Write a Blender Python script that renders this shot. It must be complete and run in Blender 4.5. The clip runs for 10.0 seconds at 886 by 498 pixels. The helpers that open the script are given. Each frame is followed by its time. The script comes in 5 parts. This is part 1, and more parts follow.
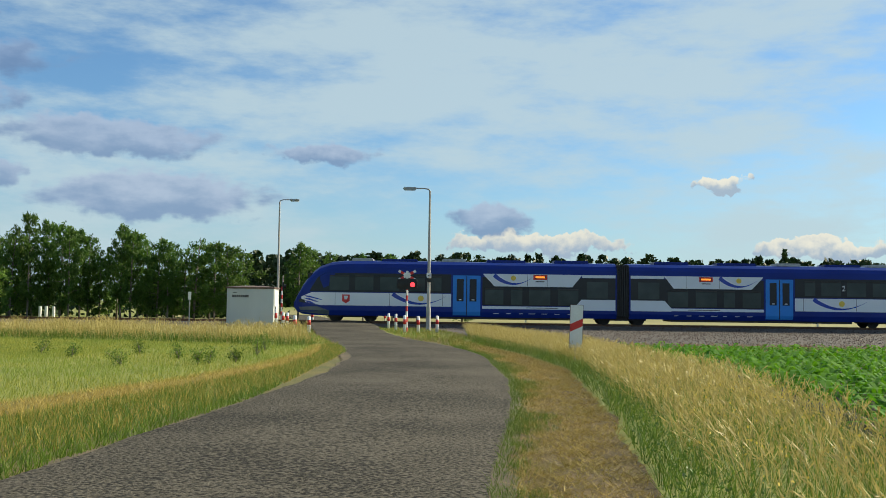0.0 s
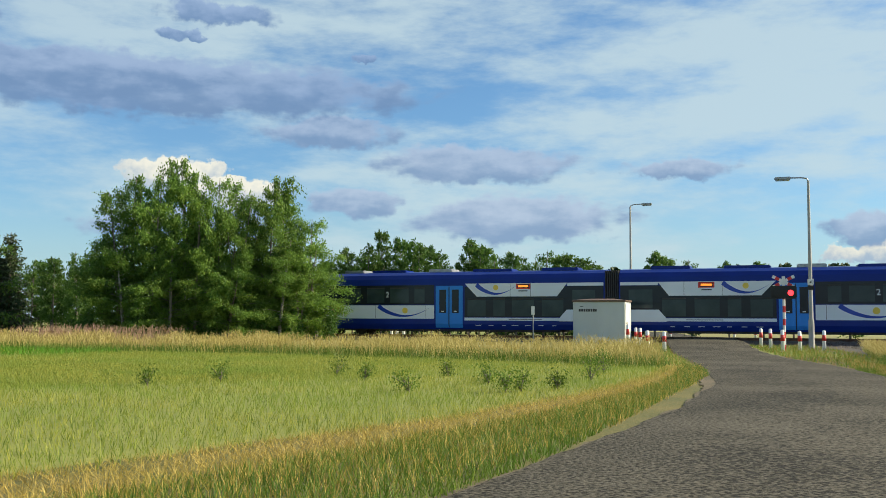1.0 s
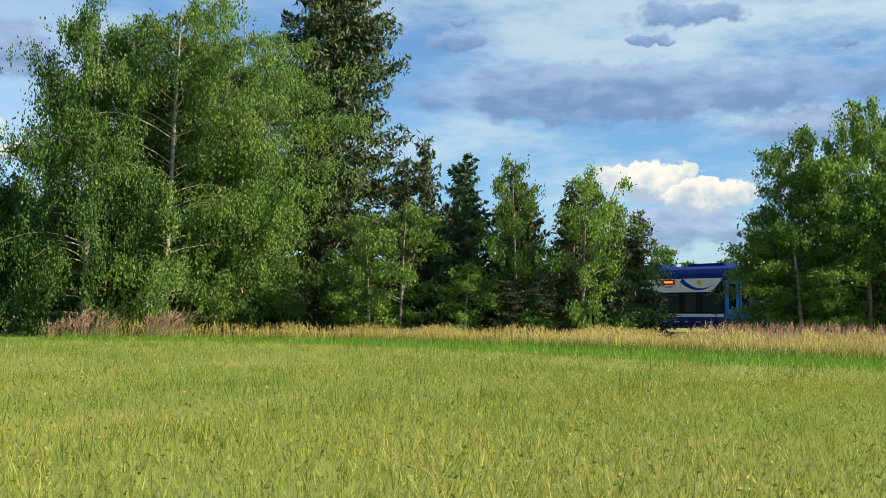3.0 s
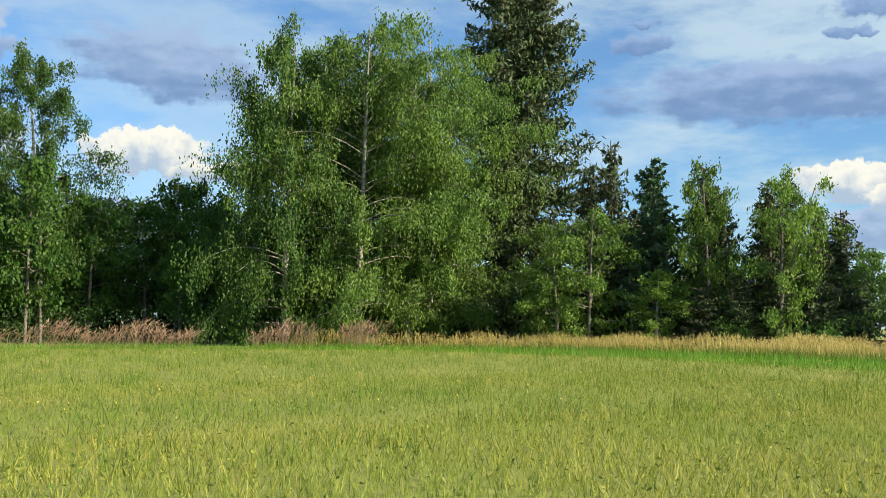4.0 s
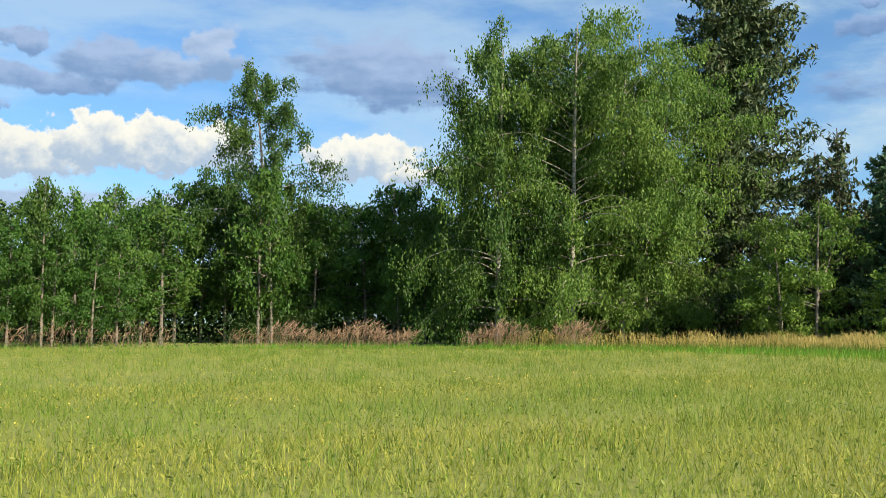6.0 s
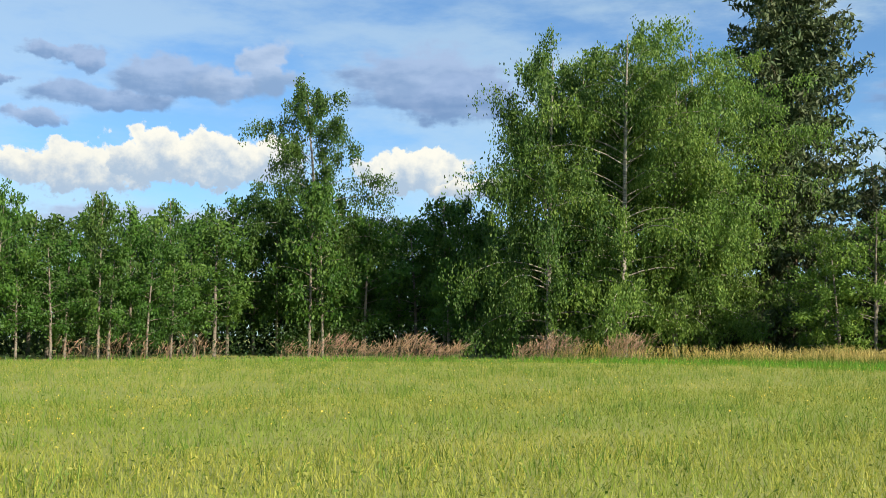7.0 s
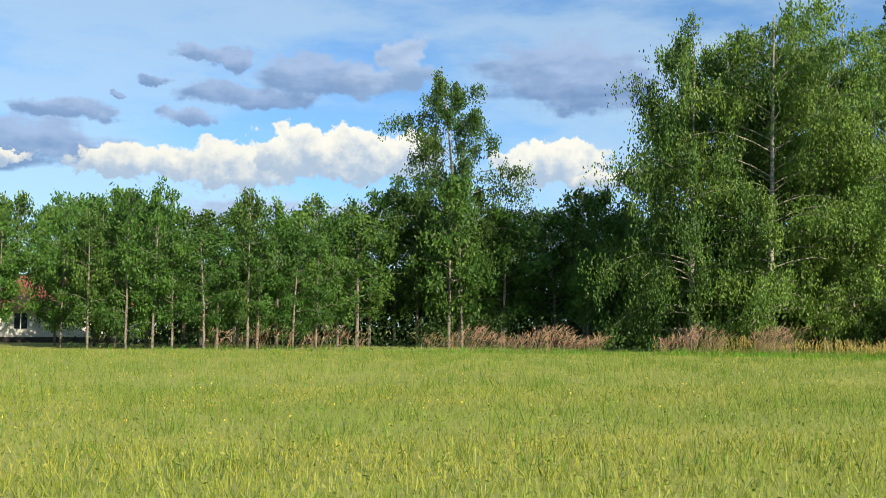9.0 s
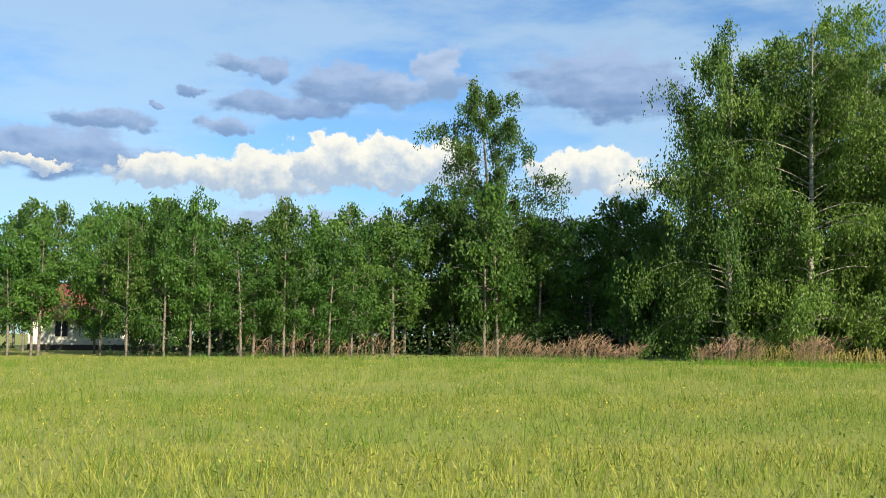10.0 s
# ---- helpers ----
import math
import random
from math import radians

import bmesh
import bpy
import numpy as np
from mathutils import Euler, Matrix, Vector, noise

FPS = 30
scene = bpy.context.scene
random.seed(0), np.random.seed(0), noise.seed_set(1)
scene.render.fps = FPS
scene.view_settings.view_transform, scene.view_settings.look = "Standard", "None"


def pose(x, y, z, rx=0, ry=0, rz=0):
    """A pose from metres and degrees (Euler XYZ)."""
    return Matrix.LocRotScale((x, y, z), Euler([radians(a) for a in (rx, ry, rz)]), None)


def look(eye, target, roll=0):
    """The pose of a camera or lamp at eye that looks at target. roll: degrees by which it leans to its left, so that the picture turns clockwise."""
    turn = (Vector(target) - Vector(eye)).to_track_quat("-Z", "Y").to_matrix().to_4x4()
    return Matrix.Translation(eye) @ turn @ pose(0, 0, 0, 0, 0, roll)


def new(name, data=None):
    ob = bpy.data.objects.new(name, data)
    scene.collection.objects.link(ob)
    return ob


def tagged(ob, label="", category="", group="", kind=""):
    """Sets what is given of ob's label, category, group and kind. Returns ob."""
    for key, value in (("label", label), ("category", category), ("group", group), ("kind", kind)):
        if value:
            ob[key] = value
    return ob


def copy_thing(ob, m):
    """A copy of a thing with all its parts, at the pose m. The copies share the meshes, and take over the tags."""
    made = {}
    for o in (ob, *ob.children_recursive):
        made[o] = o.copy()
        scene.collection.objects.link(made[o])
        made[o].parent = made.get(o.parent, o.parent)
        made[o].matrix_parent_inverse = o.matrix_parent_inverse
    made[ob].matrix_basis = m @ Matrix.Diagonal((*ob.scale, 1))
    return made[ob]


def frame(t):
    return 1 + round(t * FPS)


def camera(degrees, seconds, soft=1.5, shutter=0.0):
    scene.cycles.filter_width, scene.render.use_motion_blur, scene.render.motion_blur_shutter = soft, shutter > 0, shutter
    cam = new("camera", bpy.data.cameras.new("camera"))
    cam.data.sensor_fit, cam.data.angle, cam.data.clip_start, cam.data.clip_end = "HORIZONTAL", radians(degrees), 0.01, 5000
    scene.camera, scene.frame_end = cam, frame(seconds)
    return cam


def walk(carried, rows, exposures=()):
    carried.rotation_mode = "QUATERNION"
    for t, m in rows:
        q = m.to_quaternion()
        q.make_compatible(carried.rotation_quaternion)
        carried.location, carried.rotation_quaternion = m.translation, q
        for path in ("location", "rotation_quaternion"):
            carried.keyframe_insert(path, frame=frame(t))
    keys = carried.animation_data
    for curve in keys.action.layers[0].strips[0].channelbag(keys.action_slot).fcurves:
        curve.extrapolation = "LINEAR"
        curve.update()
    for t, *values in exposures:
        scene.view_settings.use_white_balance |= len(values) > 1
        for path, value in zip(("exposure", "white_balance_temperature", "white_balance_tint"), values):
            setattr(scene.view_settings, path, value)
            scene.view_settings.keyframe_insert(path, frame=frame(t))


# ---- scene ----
cam = camera(48.14, 10.0, soft=0.5)
# seconds, x, y, eye height, yaw to the left, pitch up, roll
PATH = [
    (0.0, 0.00, 0.00, 1.55, 0.01, 3.18, 0.76),
    (0.5, 0.00, 0.15, 1.59, 9.85, 3.30, 0.10),
    (0.6, -0.03, 0.43, 1.61, 11.73, 3.37, 0.12),
    (1.0, -0.58, 6.66, 1.33, 20.59, 4.07, 0.23),
    (1.2, -0.75, 9.35, 1.22, 25.29, 4.29, 0.31),
    (1.5, -1.44, 14.02, 0.85, 32.58, 4.45, 0.35),
    (1.8, -5.04, 17.00, 1.00, 36.83, 4.28, 0.57),
    (2.0, -7.19, 19.00, 1.07, 40.42, 4.23, 0.54),
    (2.4, -13.28, 18.35, 1.12, 42.84, 4.09, 0.53),
    (3.0, -17.13, 13.86, 1.02, 47.54, 4.01, 0.60),
    (4.5, -17.13, 13.86, 1.02, 63.27, 4.43, 0.16),
    (5.0, -17.13, 13.86, 1.02, 67.06, 4.13, 0.01),
    (5.5, -17.13, 13.86, 1.02, 69.16, 4.10, 0.02),
    (7.0, -17.13, 13.86, 1.02, 73.46, 5.12, 0.14),
    (7.5, -17.13, 13.86, 1.02, 75.53, 5.19, 0.18),
    (8.0, -17.13, 13.86, 1.02, 77.64, 4.98, 0.26),
    (8.5, -17.13, 13.86, 1.02, 79.90, 4.66, 0.34),
    (9.0, -17.13, 13.86, 1.02, 81.47, 4.61, 0.42),
    (9.5, -17.13, 13.86, 1.02, 82.74, 4.85, 0.50),
    (10.0, -17.13, 13.86, 1.02, 83.51, 5.09, 0.55),
]


def aim(x, y, z, yaw, pitch, roll):
    eye, a, b = Vector((x, y, z)), radians(yaw), radians(pitch)
    return look(eye, eye + Vector((-math.sin(a) * math.cos(b), math.cos(a) * math.cos(b), math.sin(b))), roll)


walk(cam, [(r[0], aim(*r[1:])) for r in PATH], [(0.0, 0.66, 6700, 2.0), (0.6, 0.7, 6700, 2.0), (1.5, 0.86, 6700, 2.5), (3.0, 0.92, 6650, 4.0), (10.0, 0.92, 6550, 4.5)])

# ---- light: low evening sun from the right, sky with fair-weather clouds ----
SUN_AZ, SUN_EL = 64.0, 29.0          # degrees clockwise from +y, above the horizon
sun_way = Vector((math.sin(radians(SUN_AZ)) * math.cos(radians(SUN_EL)), math.cos(radians(SUN_AZ)) * math.cos(radians(SUN_EL)), math.sin(radians(SUN_EL))))
sun = new("sun", bpy.data.lights.new("sun", "SUN"))
sun.data.energy, sun.data.angle, sun.data.color = 5.0, radians(0.6), (1.0, 0.86, 0.66)
sun.matrix_world = look(sun_way * 100, (0, 0, 0))

world = bpy.data.worlds.new("world")
scene.world = world
world.use_nodes = True
WT = world.node_tree
WN, WL = WT.nodes, WT.links
WN.clear()


def wmath(op, a, b=None, c=None, clamp=False):
    n = WN.new("ShaderNodeMath")
    n.operation, n.use_clamp = op, clamp
    for i, v in enumerate((a, b, c)):
        if v is None:
            continue
        if isinstance(v, (int, float)):
            n.inputs[i].default_value = v
        else:
            WL.new(v, n.inputs[i])
    return n.outputs[0]


def wvec(op, a, b):
    n = WN.new("ShaderNodeVectorMath")
    n.operation = op
    for i, v in enumerate((a, b)):
        if isinstance(v, tuple):
            n.inputs[i].default_value = v
        else:
            WL.new(v, n.inputs[i])
    return n.outputs["Value"] if op == "LENGTH" else n.outputs[0]


def wnoise(vec, scale, detail=6.0, rough=0.55, colour=False):
    n = WN.new("ShaderNodeTexNoise")
    n.inputs["Scale"].default_value, n.inputs["Detail"].default_value, n.inputs["Roughness"].default_value = scale, detail, rough
    WL.new(vec, n.inputs["Vector"])
    return n.outputs["Color"] if colour else n.outputs[0]


def wrange(v, a, b, c=0.0, d=1.0, smooth=True):
    n = WN.new("ShaderNodeMapRange")
    n.interpolation_type = "SMOOTHSTEP" if smooth else "LINEAR"
    WL.new(v, n.inputs["Value"])
    for k, x in zip(("From Min", "From Max", "To Min", "To Max"), (a, b, c, d)):
        n.inputs[k].default_value = x
    return n.outputs[0]


def wmix(f, a, b):
    n = WN.new("ShaderNodeMix")
    n.data_type = "RGBA"
    for k, v in ((0, f), (6, a), (7, b)):
        if isinstance(v, (int, float)):
            n.inputs[k].default_value = v
        elif isinstance(v, tuple):
            n.inputs[k].default_value = (*v, 1)
        else:
            WL.new(v, n.inputs[k])
    return n.outputs[2]


tc = WN.new("ShaderNodeTexCoord").outputs["Generated"]
sep = WN.new("ShaderNodeSeparateXYZ")
WL.new(tc, sep.inputs[0])
DX, DY, DZ = sep.outputs
az_deg = wmath("MULTIPLY", wmath("ARCTAN2", wmath("MULTIPLY", DX, -1.0), DY), 57.29578)
el_deg = wmath("MULTIPLY", wmath("ARCSINE", DZ), 57.29578)
comb = WN.new("ShaderNodeCombineXYZ")
WL.new(az_deg, comb.inputs[0]), WL.new(el_deg, comb.inputs[1])
AE = comb.outputs[0]
# billows push the clouds' outlines about
billow = wvec("SUBTRACT", wnoise(AE, 0.5, 5, 0.5, True), (0.5, 0.5, 0.5))
billow_fine = wvec("SUBTRACT", wnoise(AE, 1.9, 4, 0.5, True), (0.5, 0.5, 0.5))
AEW = wvec("ADD", wvec("ADD", AE, wvec("MULTIPLY", billow, (3.4, 1.9, 0))), wvec("MULTIPLY", billow_fine, (0.9, 0.75, 0)))
puff = wnoise(AE, 0.9, 6, 0.6)
AES = wvec("ADD", wvec("ADD", AE, wvec("MULTIPLY", billow, (4.2, 1.6, 0))), wvec("MULTIPLY", billow_fine, (0.8, 0.6, 0)))
puff_flat = wnoise(wvec("MULTIPLY", AE, (0.4, 1.0, 1.0)), 1.1, 5, 0.5)

sky = WN.new("ShaderNodeTexSky")
sky.sky_type, sky.sun_disc = "NISHITA", False
sky.sun_elevation, sky.sun_rotation = radians(SUN_EL), radians(SUN_AZ)
sky.air_density, sky.dust_density, sky.ozone_density = 1.0, 0.6, 2.5
SKY_STRENGTH = 0.12
base = wvec("SCALE", sky.outputs[0], (0, 0, 0))
base.node.inputs["Scale"].default_value = SKY_STRENGTH
base = wvec("MULTIPLY", base, (0.72, 1.0, 1.28))

# thin high veil, denser towards the sun
stretch = wvec("MULTIPLY", tc, (1.0, 1.0, 3.4))
veil = wmath("ADD", wmath("MULTIPLY", wnoise(stretch, 2.3, 6, 0.5), 0.7), wmath("MULTIPLY", wnoise(stretch, 8.5, 6, 0.62), 0.38))
toward = wrange(az_deg, 78.0, 28.0, 0.0, 1.0)
veil_low = wrange(veil, 0.42, 0.62, 0.05, 0.5)
veil_high = wrange(veil, 0.46, 0.63, 0.04, 0.85)
veil_f = wmath("ADD", wmath("MULTIPLY", veil_high, toward), wmath("MULTIPLY", veil_low, wmath("SUBTRACT", 1.0, toward)))
hue = wmix(veil_f, base, (0.58, 0.71, 0.82))
hue = wmix(wmath("MULTIPLY", wrange(el_deg, 9.0, 0.0, 0.0, 0.62), wmath("ADD", wmath("MULTIPLY", toward, 0.75), 0.25)), hue, (0.55, 0.69, 0.80))


def cloud(a, e, w, h, dark):
    """A cloud at that bearing to the left and height, in degrees; dark from 0, a sunlit heap, to 1, a grey shaded bank."""
    global hue
    local = wvec("MULTIPLY", wvec("SUBTRACT", AEW if dark < 0.35 else AES, (a, e, 0)), (1 / w, 1 / h, 0))
    r = wvec("LENGTH", local, (0, 0, 0))
    tuft = puff if dark < 0.35 else puff_flat
    r = wmath("ADD", r, wmath("MULTIPLY", wmath("SUBTRACT", tuft, 0.5), 1.3 if dark < 0.35 else 1.0))
    mask = wrange(r, 1.1, 0.9 if dark < 0.35 else 0.7, 0.0, 0.97 if dark < 0.35 else 0.93)
    s = WN.new("ShaderNodeSeparateXYZ")
    WL.new(local, s.inputs[0])
    lit = wrange(wmath("ADD", s.outputs[1], wmath("MULTIPLY", wmath("SUBTRACT", tuft, 0.5), 3.0)), -0.9, 0.9)
    if dark < 0.35:
        body = wmix(lit, (0.42 - dark * 0.2, 0.52 - dark * 0.2, 0.68 - dark * 0.1), (0.95 - dark * 0.6, 0.90 - dark * 0.5, 0.82 - dark * 0.35))
    else:
        body = wmix(lit, (0.3 - dark * 0.14, 0.42 - dark * 0.15, 0.64 - dark * 0.13), (0.58 - dark * 0.28, 0.66 - dark * 0.24, 0.83 - dark * 0.14))
    hue = wmix(mask, hue, body)


cloud(18.5, 8.9, 6.2, 1.2, 0.45)
cloud(7.1, 8.5, 3.1, 0.6, 0.45)
cloud(16.4, 5.8, 6.5, 1.4, 0.36)
cloud(-5.4, 3.6, 4.9, 0.7, 0.1)
cloud(-2.8, 5.0, 2.4, 1.0, 0.38)
cloud(-15.6, 7.0, 1.4, 0.5, 0.0)
cloud(-21.1, 3.3, 3.6, 0.5, 0.05)
cloud(25.7, 6.6, 2.6, 1.0, 0.36)
cloud(88.0, 5.6, 14.0, 1.7, 0.4)
cloud(73.0, 5.4, 6.0, 1.5, 0.4)
cloud(35.0, 5.2, 6.0, 1.2, 0.42)
cloud(27.0, 10.6, 4.0, 0.9, 0.6)
cloud(35.7, 12.8, 14.1, 1.7, 0.85)
cloud(40.5, 13.4, 6.5, 1.3, 0.80)
cloud(33.5, 17.0, 3.3, 0.7, 0.95)
cloud(46.8, 15.6, 1.8, 0.6, 0.95)
cloud(47.0, 16.8, 0.9, 0.3, 0.95)
cloud(35.4, 15.7, 1.2, 0.3, 0.95)
cloud(25.1, 15.0, 1.3, 0.3, 0.95)
cloud(36.0, 7.8, 2.8, 1.2, 0.00)
cloud(32.6, 6.9, 2.6, 0.9, 0.00)
cloud(71.5, 14.4, 2.9, 1.3, 0.75)
cloud(105.4, 9.9, 6.2, 1.4, 0.75)
cloud(106.2, 9.2, 2.3, 0.3, 0.10)
cloud(98.2, 9.1, 4.2, 1.1, 0.05)
cloud(93.5, 9.1, 3.6, 1.5, 0.05)
cloud(89.9, 10.0, 2.6, 1.6, 0.00)
cloud(86.7, 10.0, 2.9, 1.5, 0.00)
cloud(83.4, 10.0, 2.0, 1.3, 0.00)
cloud(75.2, 9.5, 3.6, 1.3, 0.00)
cloud(71.7, 8.6, 2.3, 0.7, 0.10)
cloud(92.6, 13.1, 4.2, 0.8, 0.75)
cloud(89.0, 14.4, 3.9, 1.2, 0.70)
cloud(86.1, 14.1, 2.0, 1.0, 0.50)
cloud(83.6, 15.0, 1.7, 1.7, 0.36)
cloud(74.5, 14.7, 5.4, 2.0, 0.72)
cloud(72.6, 13.7, 3.6, 1.5, 0.80)
cloud(95.2, 15.3, 2.3, 0.5, 0.70)
cloud(94.0, 15.0, 1.0, 0.5, 0.75)
cloud(102.4, 11.7, 2.6, 0.6, 0.70)
cloud(96.1, 11.8, 1.8, 0.5, 0.65)
cloud(98.0, 13.6, 1.1, 0.3, 0.80)
cloud(99.6, 12.7, 0.4, 0.2, 0.80)
bg = WN.new("ShaderNodeBackground")
wout = WN.new("ShaderNodeOutputWorld")
bg.inputs[1].default_value = 0.58
WL.new(hue, bg.inputs[0]), WL.new(bg.outputs[0], wout.inputs[0])


# ---- materials ----
def node_mat(name):
    m = bpy.data.materials.new(name)
    m.use_nodes = True
    t = m.node_tree
    return m, t.nodes, t.links, t.nodes["Principled BSDF"]


def surf(name, c1, c2, scale=4.0, rough=0.7, metal=0.0, bump=0.0, fine=40.0, stretch=(1, 1, 1), spec=0.5, speckle=0.25, spread=0.16):
    """A surface that varies between two colours at a coarse and a fine scale (per metre), with fine relief."""
    m, N, L, p = node_mat(name)
    co = N.new("ShaderNodeTexCoord").outputs["Object"]
    mp = N.new("ShaderNodeMapping")
    mp.inputs["Scale"].default_value = stretch
    L.new(co, mp.inputs[0])
    n1, n2 = N.new("ShaderNodeTexNoise"), N.new("ShaderNodeTexNoise")
    for n, s in ((n1, scale), (n2, fine)):
        n.inputs["Scale"].default_value, n.inputs["Detail"].default_value = s, 5
        L.new(mp.outputs[0], n.inputs["Vector"])
    add = N.new("ShaderNodeMix")
    add.inputs[0].default_value = speckle
    L.new(n1.outputs[0], add.inputs[2]), L.new(n2.outputs[0], add.inputs[3])
    rg = N.new("ShaderNodeMapRange")
    rg.inputs[1].default_value, rg.inputs[2].default_value = 0.5 - spread, 0.5 + spread
    L.new(add.outputs[0], rg.inputs[0])
    mx = N.new("ShaderNodeMix")
    mx.data_type = "RGBA"
    mx.inputs[6].default_value, mx.inputs[7].default_value = (*c1, 1), (*c2, 1)
    L.new(rg.outputs[0], mx.inputs[0]), L.new(mx.outputs[2], p.inputs["Base Color"])
    p.inputs["Roughness"].default_value, p.inputs["Metallic"].default_value = rough, metal
    p.inputs["Specular IOR Level"].default_value = spec
    if bump:
        b = N.new("ShaderNodeBump")
        b.inputs["Strength"].default_value, b.inputs["Distance"].default_value = bump, 0.02
        L.new(n2.outputs[0], b.inputs["Height"]), L.new(b.outputs[0], p.inputs["Normal"])
    return m


def leafy(name, c1, c2, c3, through_light=0.3, patch=0.15, rough=0.55):
    """Leaves or blades: each its own shade between c1 and c2, drifting to c3 in patches, letting some light through."""
    m, N, L, p = node_mat(name)
    geo = N.new("ShaderNodeNewGeometry")
    info = N.new("ShaderNodeObjectInfo")
    mx = N.new("ShaderNodeMix")
    mx.data_type = "RGBA"
    mx.inputs[6].default_value, mx.inputs[7].default_value = (*c1, 1), (*c2, 1)
    L.new(geo.outputs["Random Per Island"], mx.inputs[0])
    nz = N.new("ShaderNodeTexNoise")
    nz.inputs["Scale"].default_value, nz.inputs["Detail"].default_value = patch, 4
    L.new(geo.outputs["Position"], nz.inputs["Vector"])
    rg = N.new("ShaderNodeMapRange")
    rg.inputs[1].default_value, rg.inputs[2].default_value = 0.42, 0.62
    L.new(nz.outputs[0], rg.inputs[0])
    half = N.new("ShaderNodeMath")
    half.operation = "MULTIPLY"
    half.inputs[1].default_value = 0.7
    L.new(rg.outputs[0], half.inputs[0])
    m2 = N.new("ShaderNodeMix")
    m2.data_type = "RGBA"
    m2.inputs[7].default_value = (*c3, 1)
    L.new(half.outputs[0], m2.inputs[0]), L.new(mx.outputs[2], m2.inputs[6])
    hsv = N.new("ShaderNodeHueSaturation")
    vr = N.new("ShaderNodeMapRange")
    vr.inputs[3].default_value, vr.inputs[4].default_value = 0.8, 1.2
    L.new(info.outputs["Random"], vr.inputs[0]), L.new(vr.outputs[0], hsv.inputs["Value"])
    L.new(m2.outputs[2], hsv.inputs["Color"])
    L.new(hsv.outputs[0], p.inputs["Base Color"])
    p.inputs["Roughness"].default_value, p.inputs["Specular IOR Level"].default_value = rough, 0.3
    tr = N.new("ShaderNodeBsdfTranslucent")
    L.new(hsv.outputs[0], tr.inputs[0])
    ms = N.new("ShaderNodeMixShader")
    ms.inputs[0].default_value = through_light
    out = N["Material Output"]
    L.new(p.outputs[0], ms.inputs[1]), L.new(tr.outputs[0], ms.inputs[2]), L.new(ms.outputs[0], out.inputs[0])
    return m


M_MEADOW = surf("meadow_ground", (0.13, 0.165, 0.028), (0.26, 0.26, 0.055), 0.25, 0.95, bump=0.4, fine=9, speckle=0.5)
M_ASPHALT = surf("asphalt", (0.014, 0.013, 0.01), (0.115, 0.102, 0.078), 0.35, 0.92, bump=1.0, fine=24, speckle=0.72, spread=0.08, spec=0.2)
M_SAND = surf("sandy_shoulder", (0.06, 0.05, 0.028), (0.15, 0.115, 0.07), 1.2, 0.95, bump=0.5, fine=30, speckle=0.5)
M_MOWN = surf("mown_dry_grass", (0.03, 0.022, 0.008), (0.16, 0.105, 0.035), 1.8, 0.95, bump=0.7, fine=26, speckle=0.6)
M_STRAW_GROUND = surf("straw_ground", (0.06, 0.075, 0.016), (0.17, 0.135, 0.036), 0.7, 0.95, bump=0.6, fine=18, speckle=0.5)
M_SOIL = surf("field_soil", (0.028, 0.032, 0.012), (0.06, 0.052, 0.025), 0.8, 0.95, bump=0.5)
M_DRYFIELD = surf("ripe_field", (0.2, 0.19, 0.06), (0.29, 0.26, 0.095), 0.06, 0.95, fine=3)
M_BALLAST = surf("ballast_bed", (0.04, 0.033, 0.028), (0.11, 0.09, 0.078), 2.0, 0.9, bump=0.8, fine=16, speckle=0.6)
M_STONE = leafy("ballast_stone", (0.06, 0.05, 0.044), (0.19, 0.165, 0.145), (0.09, 0.066, 0.052), 0.0, 0.6, 0.85)
M_RAIL = surf("rusty_rail", (0.12, 0.06, 0.035), (0.2, 0.11, 0.07), 3, 0.6, 0.4, 0.2)
M_CONCRETE = surf("concrete", (0.32, 0.31, 0.29), (0.47, 0.46, 0.43), 1.5, 0.85, bump=0.3)
M_GALV = surf("galvanised_steel", (0.28, 0.29, 0.3), (0.42, 0.43, 0.44), 5, 0.45, 0.7, 0.05)
M_WHITE = surf("white_paint", (0.66, 0.66, 0.64), (0.82, 0.82, 0.8), 2.5, 0.5, bump=0.05)
M_RED = surf("red_paint", (0.5, 0.02, 0.02), (0.66, 0.04, 0.035), 3, 0.45, bump=0.05)
M_BOX = surf("pale_grey_panel", (0.42, 0.455, 0.46), (0.52, 0.555, 0.56), 0.7, 0.5, bump=0.05, stretch=(1, 1, 0.4))
M_BOXROOF = surf("rusty_brown_roof", (0.1, 0.06, 0.045), (0.19, 0.12, 0.09), 2, 0.6)
M_DARK = surf("dark_print", (0.02, 0.02, 0.022), (0.035, 0.035, 0.04), 3, 0.6)
M_BLACK = surf("black_plastic", (0.01, 0.01, 0.01), (0.022, 0.022, 0.022), 4, 0.55)
M_NAVY = surf("navy_train_paint", (0.004, 0.02, 0.17), (0.006, 0.028, 0.22), 0.5, 0.34, bump=0.0, spec=0.22)
M_TWHITE = surf("white_train_paint", (0.68, 0.71, 0.74), (0.74, 0.77, 0.8), 0.5, 0.35, spec=0.25)
M_DOORBLUE = surf("light_blue_door_paint", (0.035, 0.22, 0.62), (0.04, 0.25, 0.72), 1.0, 0.35, spec=0.25)
M_SWOOSH = surf("blue_stripe_paint", (0.012, 0.045, 0.33), (0.018, 0.06, 0.4), 1.0, 0.25)
M_YELLOW = surf("yellow_disc_paint", (0.7, 0.5, 0.06), (0.8, 0.58, 0.1), 2, 0.4)
M_BUMPER = surf("grey_green_plastic", (0.06, 0.09, 0.1), (0.1, 0.13, 0.14), 2, 0.4)
